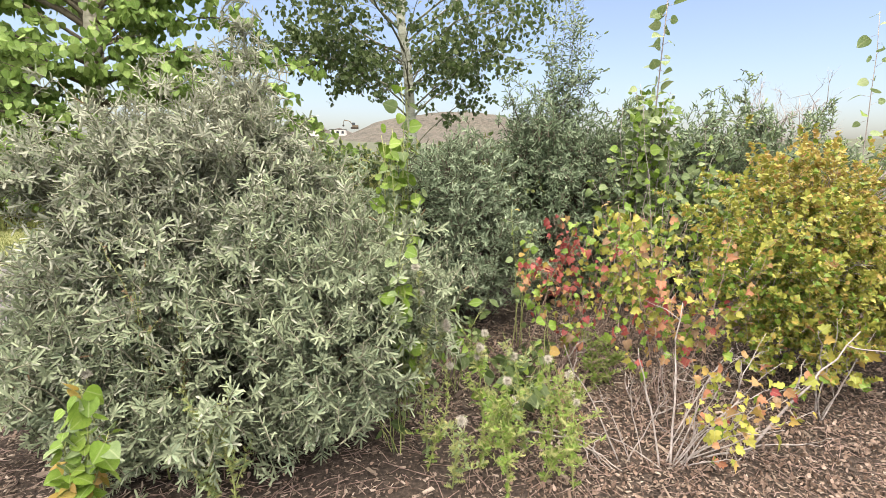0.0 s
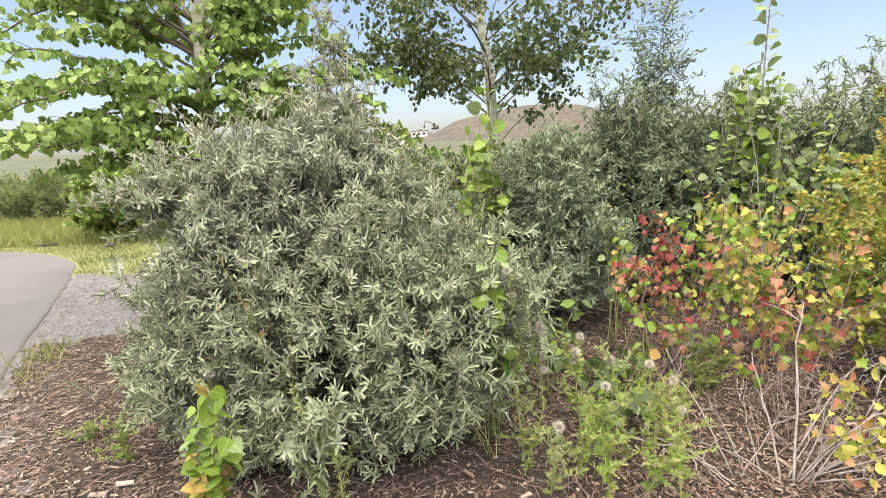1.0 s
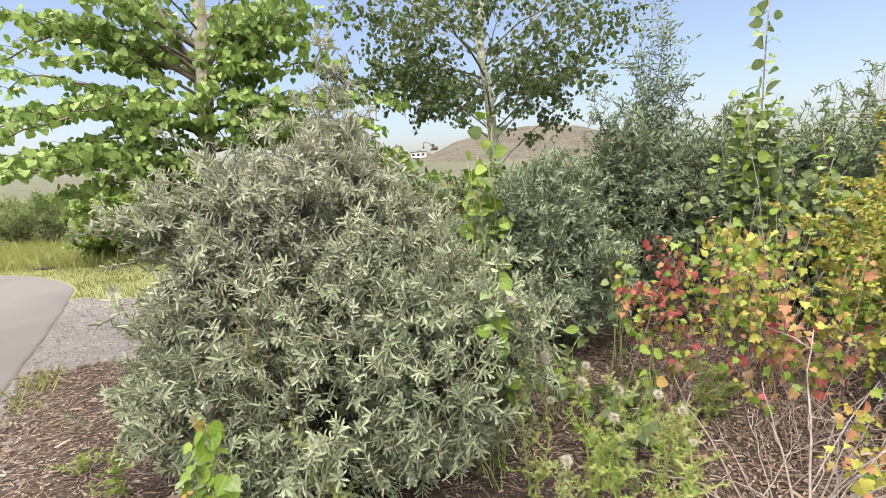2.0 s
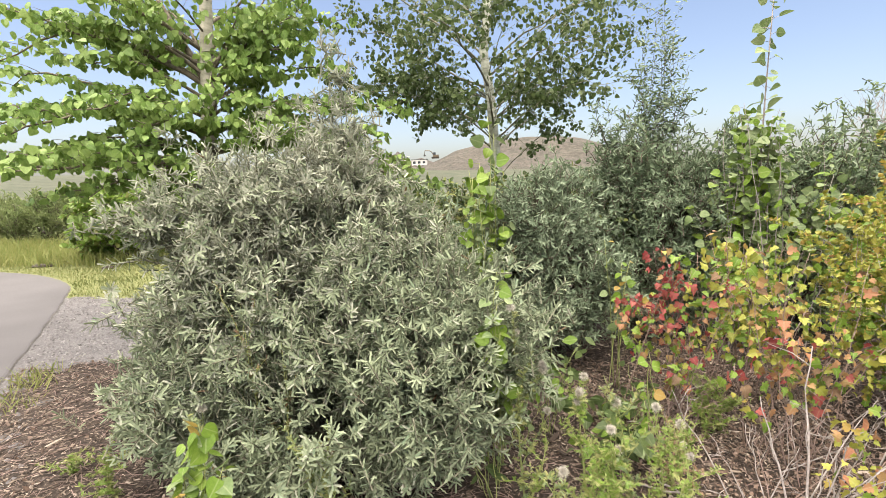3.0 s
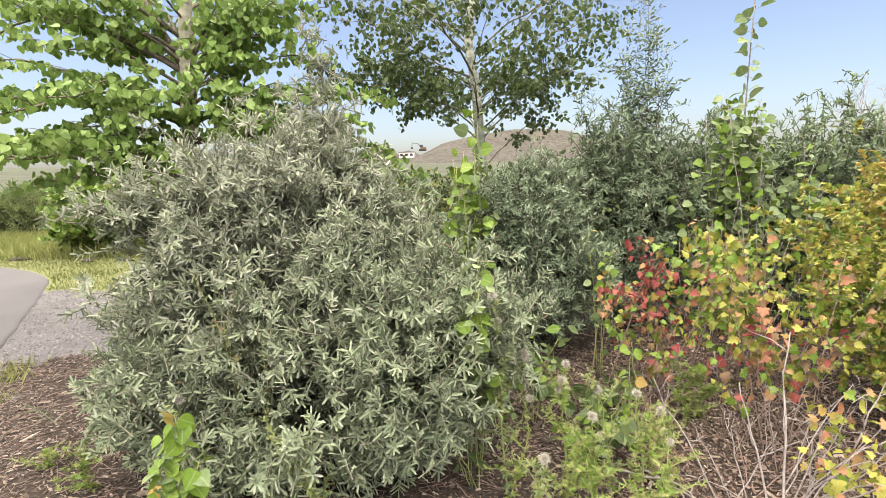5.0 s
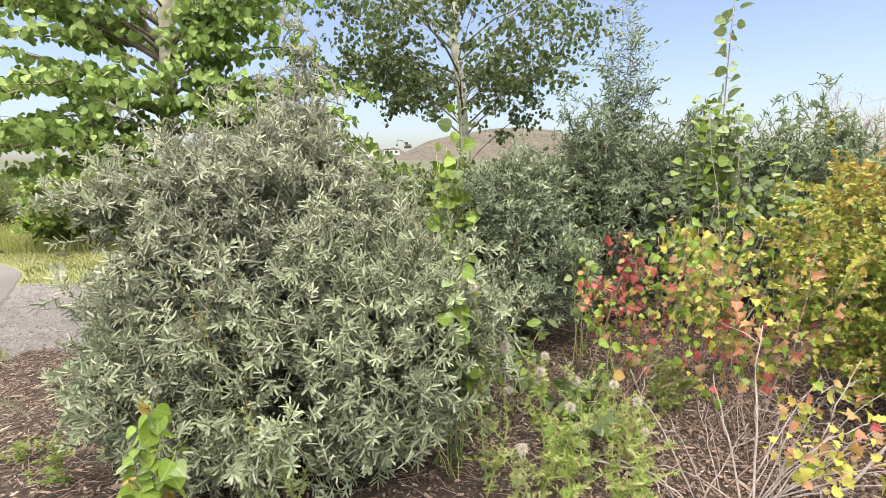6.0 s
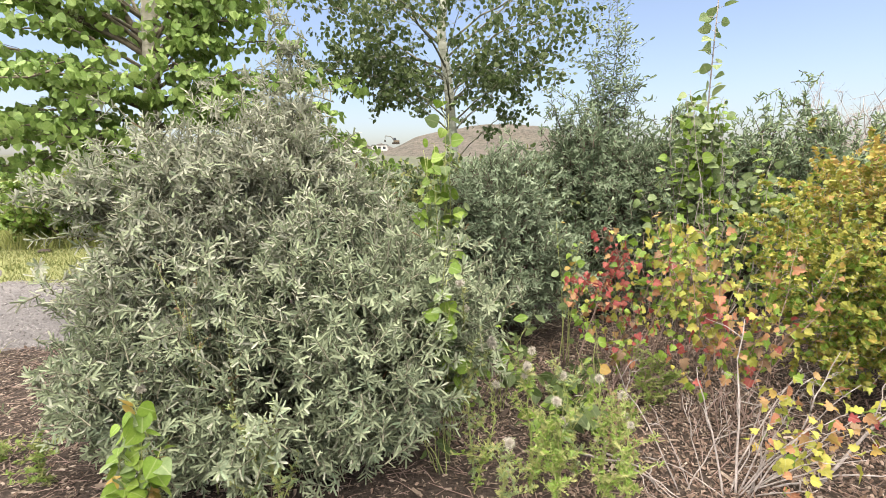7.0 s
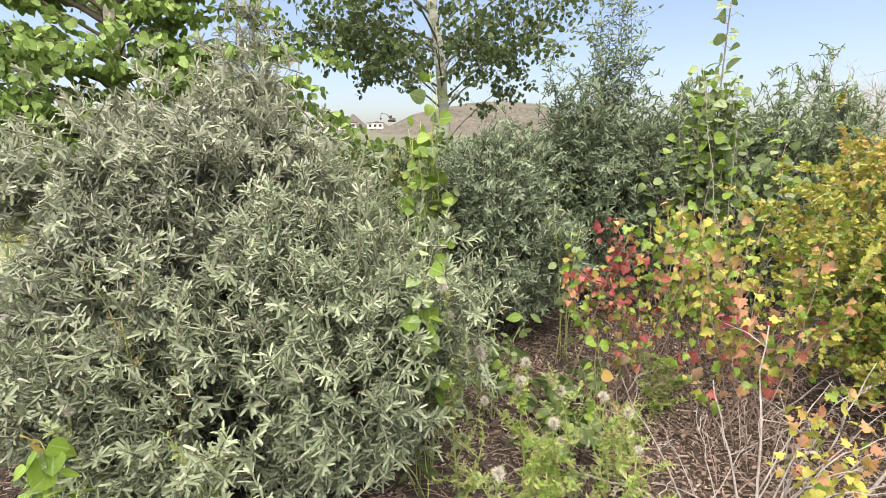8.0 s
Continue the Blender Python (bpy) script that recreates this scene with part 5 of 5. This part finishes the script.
blades("lawn_grass", "short green lawn grass beside the path", 38000, 301, -11, 2, 6.6, 10.2, 0.045, 0.12, LAWN, on_turf)
blades("meadow_grass", "tall yellow-green meadow grass", 26000, 302, -17, 4, 9.6, 13.5, 0.34, 0.025, MEADOW, on_turf)
for k, (x, y, n, h) in enumerate([(-3.72, 3.95, 45, 0.15), (-3.6, 3.72, 60, 0.16), (-3.45, 3.45, 40, 0.12), (-3.35, 3.15, 25, 0.09)]):
    r = rng(310 + k)
    b = Buf()
    at = np.c_[r.normal(0, 0.09, (n, 2)), np.full(n, -0.01)]
    leaves(b, BLADE, at, unit(np.c_[r.normal(0, 0.5, (n, 2)), np.ones(n)]), unit(r.normal(0, 1, (n, 3)) * [1, 1, 0.1]), h * r.uniform(0.5, 1.3, n), 0.03, 0.3, 0, r)
    ob = part("grass_tuft", b, MEADOW)
    ob.location = (x, y, float(rise(x, y)))
    tagged(ob, "dry yellowish grass tuft at the gravel edge", "grass", "grass tufts", "stuff")


def stone(x, y, sx, sy, sz, seed):
    r = rng(seed)
    bm = bmesh.new()
    bmesh.ops.create_icosphere(bm, subdivisions=2, radius=1)
    for v in bm.verts:
        v.co *= 1 + 0.25 * noise.noise(v.co * 1.7 + Vector((seed, 0, 0)))
        v.co = Vector((v.co.x * sx, v.co.y * sy, v.co.z * sz))
    me = bpy.data.meshes.new("stone")
    bm.to_mesh(me)
    bm.free()
    me.materials.append(STONE)
    ob = new("stone", me)
    ob.location = (x, y, float(rise(x, y)) + sz * 0.3)
    return tagged(ob, "flat dark stone lying in the grass", "stone", "stones in the grass")


stone(-9.05, 9.75, 0.24, 0.14, 0.045, 1)
stone(-7.3, 9.35, 0.12, 0.1, 0.05, 2)

# ---- loose pieces on the ground, last ----
def chip_form():
    """A splinter of wood: a flat wedge with slanted ends, length 1 along y."""
    v = [(-1, 0, 0), (1, 0.06, 0), (0.8, 1, 0), (-0.7, 0.94, 0), (-0.8, 0.04, 0.6), (0.85, 0.1, 0.5), (0.6, 0.95, 0.45), (-0.5, 0.9, 0.6)]
    f = [(4, 5, 6, 7), (1, 2, 6, 5), (3, 0, 4, 7)]
    return np.array(v, float), [np.array(f)], np.zeros((8, 2))


CHIP_FORM = chip_form()


def bed_places(n, r, x0, x1, y0, y1):
    x, y = r.uniform(x0, x1, n), y0 + (y1 - y0) * r.rand(n) ** 1.35
    x, y = x + r.normal(0, 0.5, n) * (r.rand(n) < 0.4), y - r.exponential(0.6, n) * (r.rand(n) < 0.3)
    ok = (beside(np.c_[x, y]) > verge(x, y) * 0.8) & (y < turf_line(x))
    x, y = x[ok], y[ok]
    return np.c_[x, y, rise(x, y)]


def mulch():
    r = rng(401)
    at = np.vstack([bed_places(46000, r, -4.3, 4.2, 1.5, 6.0), bed_places(22000, r, -4.6, -1.2, 1.6, 5.0), bed_places(7000, r, -3.5, 6.5, -4.5, 3.4), bed_places(5000, r, -3.5, 6.5, -2.0, 1.6), bed_places(12000, r, 0.2, 2.2, 2.8, 4.9)])
    n = len(at)
    at[:, 2] += r.uniform(-0.002, 0.016, n)
    turn = r.uniform(0, 6.28, n)
    way = np.c_[np.cos(turn), np.sin(turn), r.normal(0, 0.16, n)]
    face = unit(np.c_[r.normal(0, 0.3, (n, 2)), np.ones(n)])
    size = 0.032 * r.uniform(0.3, 1.25, n) * (1 + 1.5 * (r.rand(n) > 0.97))
    front = np.zeros(n, bool)
    front[np.flatnonzero((at[:, 1] < 2.9) & (at[:, 0] > -0.6) & (at[:, 0] < 1.2))[:300]] = True
    widths = (0.06, 0.1, 0.17)
    kind = r.randint(0, 3, n)
    b = Buf()
    for k, w in enumerate(widths):
        pick = ~front & (kind == k)
        leaves(b, CHIP_FORM, at[pick], way[pick], face[pick], size[pick], w, 0.0, 0, r)
    tagged(part("wood_chips", b, CHIP, smooth=False), "brown and grey shredded wood chips covering the bed", "mulch", kind="stuff")
    single_leaves(GROUND, "chip", CHIP_FORM, at[front], way[front], face[front], size[front], 0.11, CHIP, r, "wood_chip")


def litter():
    r = rng(402)
    at = np.vstack([bed_places(24000, r, 0.6, 4.2, 1.55, 4.2), bed_places(2500, r, -4.2, 1.2, 1.6, 5.0), bed_places(5000, r, -2.5, 6.5, -4.5, 2.6)])
    n = len(at)
    at[:, 2] += r.uniform(0.008, 0.03, n)
    turn = r.uniform(0, 6.28, n)
    way = np.c_[np.cos(turn), np.sin(turn), r.normal(0, 0.3, n)]
    face = unit(np.c_[r.normal(0, 0.5, (n, 2)), np.ones(n)])
    b = Buf()
    size = 0.019 * r.uniform(0.4, 1.5, n)
    half = r.rand(n) < 0.5
    leaves(b, OVATE_FAR, at[half], way[half], face[half], size[half], 0.32, 0.7, 0, r)
    leaves(b, OVATE_FAR, at[~half], way[~half], face[~half], size[~half], 0.42, -0.6, 0, r)
    tagged(part("leaf_litter", b, LITTER), "dry curled brown and grey fallen leaves on the mulch", "litter", kind="stuff")


def pebbles():
    r = rng(403)
    x, y = r.uniform(-6.6, 1.2, 52000), r.uniform(-4.5, 7.0, 52000)
    side = beside(np.c_[x, y])
    ok = (side > 0.02) & (side < verge(x, y) * 1.15 + r.exponential(0.06, len(x))) & (y < turf_line(x) + 0.1)
    x, y = x[ok], y[ok]
    n = len(x)
    form = np.array([(1, 0, 0.2), (0.2, 1, 0.1), (-0.9, 0.3, 0.15), (-0.1, -0.9, 0.2), (0.1, 0.1, 0.9), (0.6, 0.6, 0.55)], float)
    tris = np.array([(0, 5, 4), (5, 1, 4), (1, 2, 4), (2, 3, 4), (3, 0, 4), (0, 1, 5)])
    b = Buf()
    leaves(b, (form, [tris], np.zeros((6, 2))), np.c_[x, y, rise(x, y) - 0.003], np.c_[r.normal(0, 1, (n, 2)), np.zeros(n)], np.tile((0, 0, 1.0), (n, 1)), r.uniform(0.006, 0.02, n), 1.0, 0.0)
    tagged(part("pebbles", b, PEBBLE, smooth=False), "pale grey crushed gravel beside the asphalt path", "gravel", kind="stuff")


def fine_twigs():
    r = rng(404)
    at = bed_places(5200, r, -4.0, 4.2, 1.6, 4.8)
    b = Buf()
    for p in at:
        turn, length = r.uniform(0, 6.28), r.uniform(0.04, 0.17)
        d = np.array([math.cos(turn), math.sin(turn), r.normal(0, 0.15)]) * length
        p = p + [0, 0, 0.018]
        tube(b, np.array([p, p + d * 0.5 + r.normal(0, 0.004, 3), p + d]), (0.0024, 0.0013), 3)
    tagged(part("fine_twigs", b, TWIG_PLUM), "thin dry grey twigs scattered over the mulch", "twigs", kind="stuff")


mulch()
litter()
fine_twigs()
pebbles()
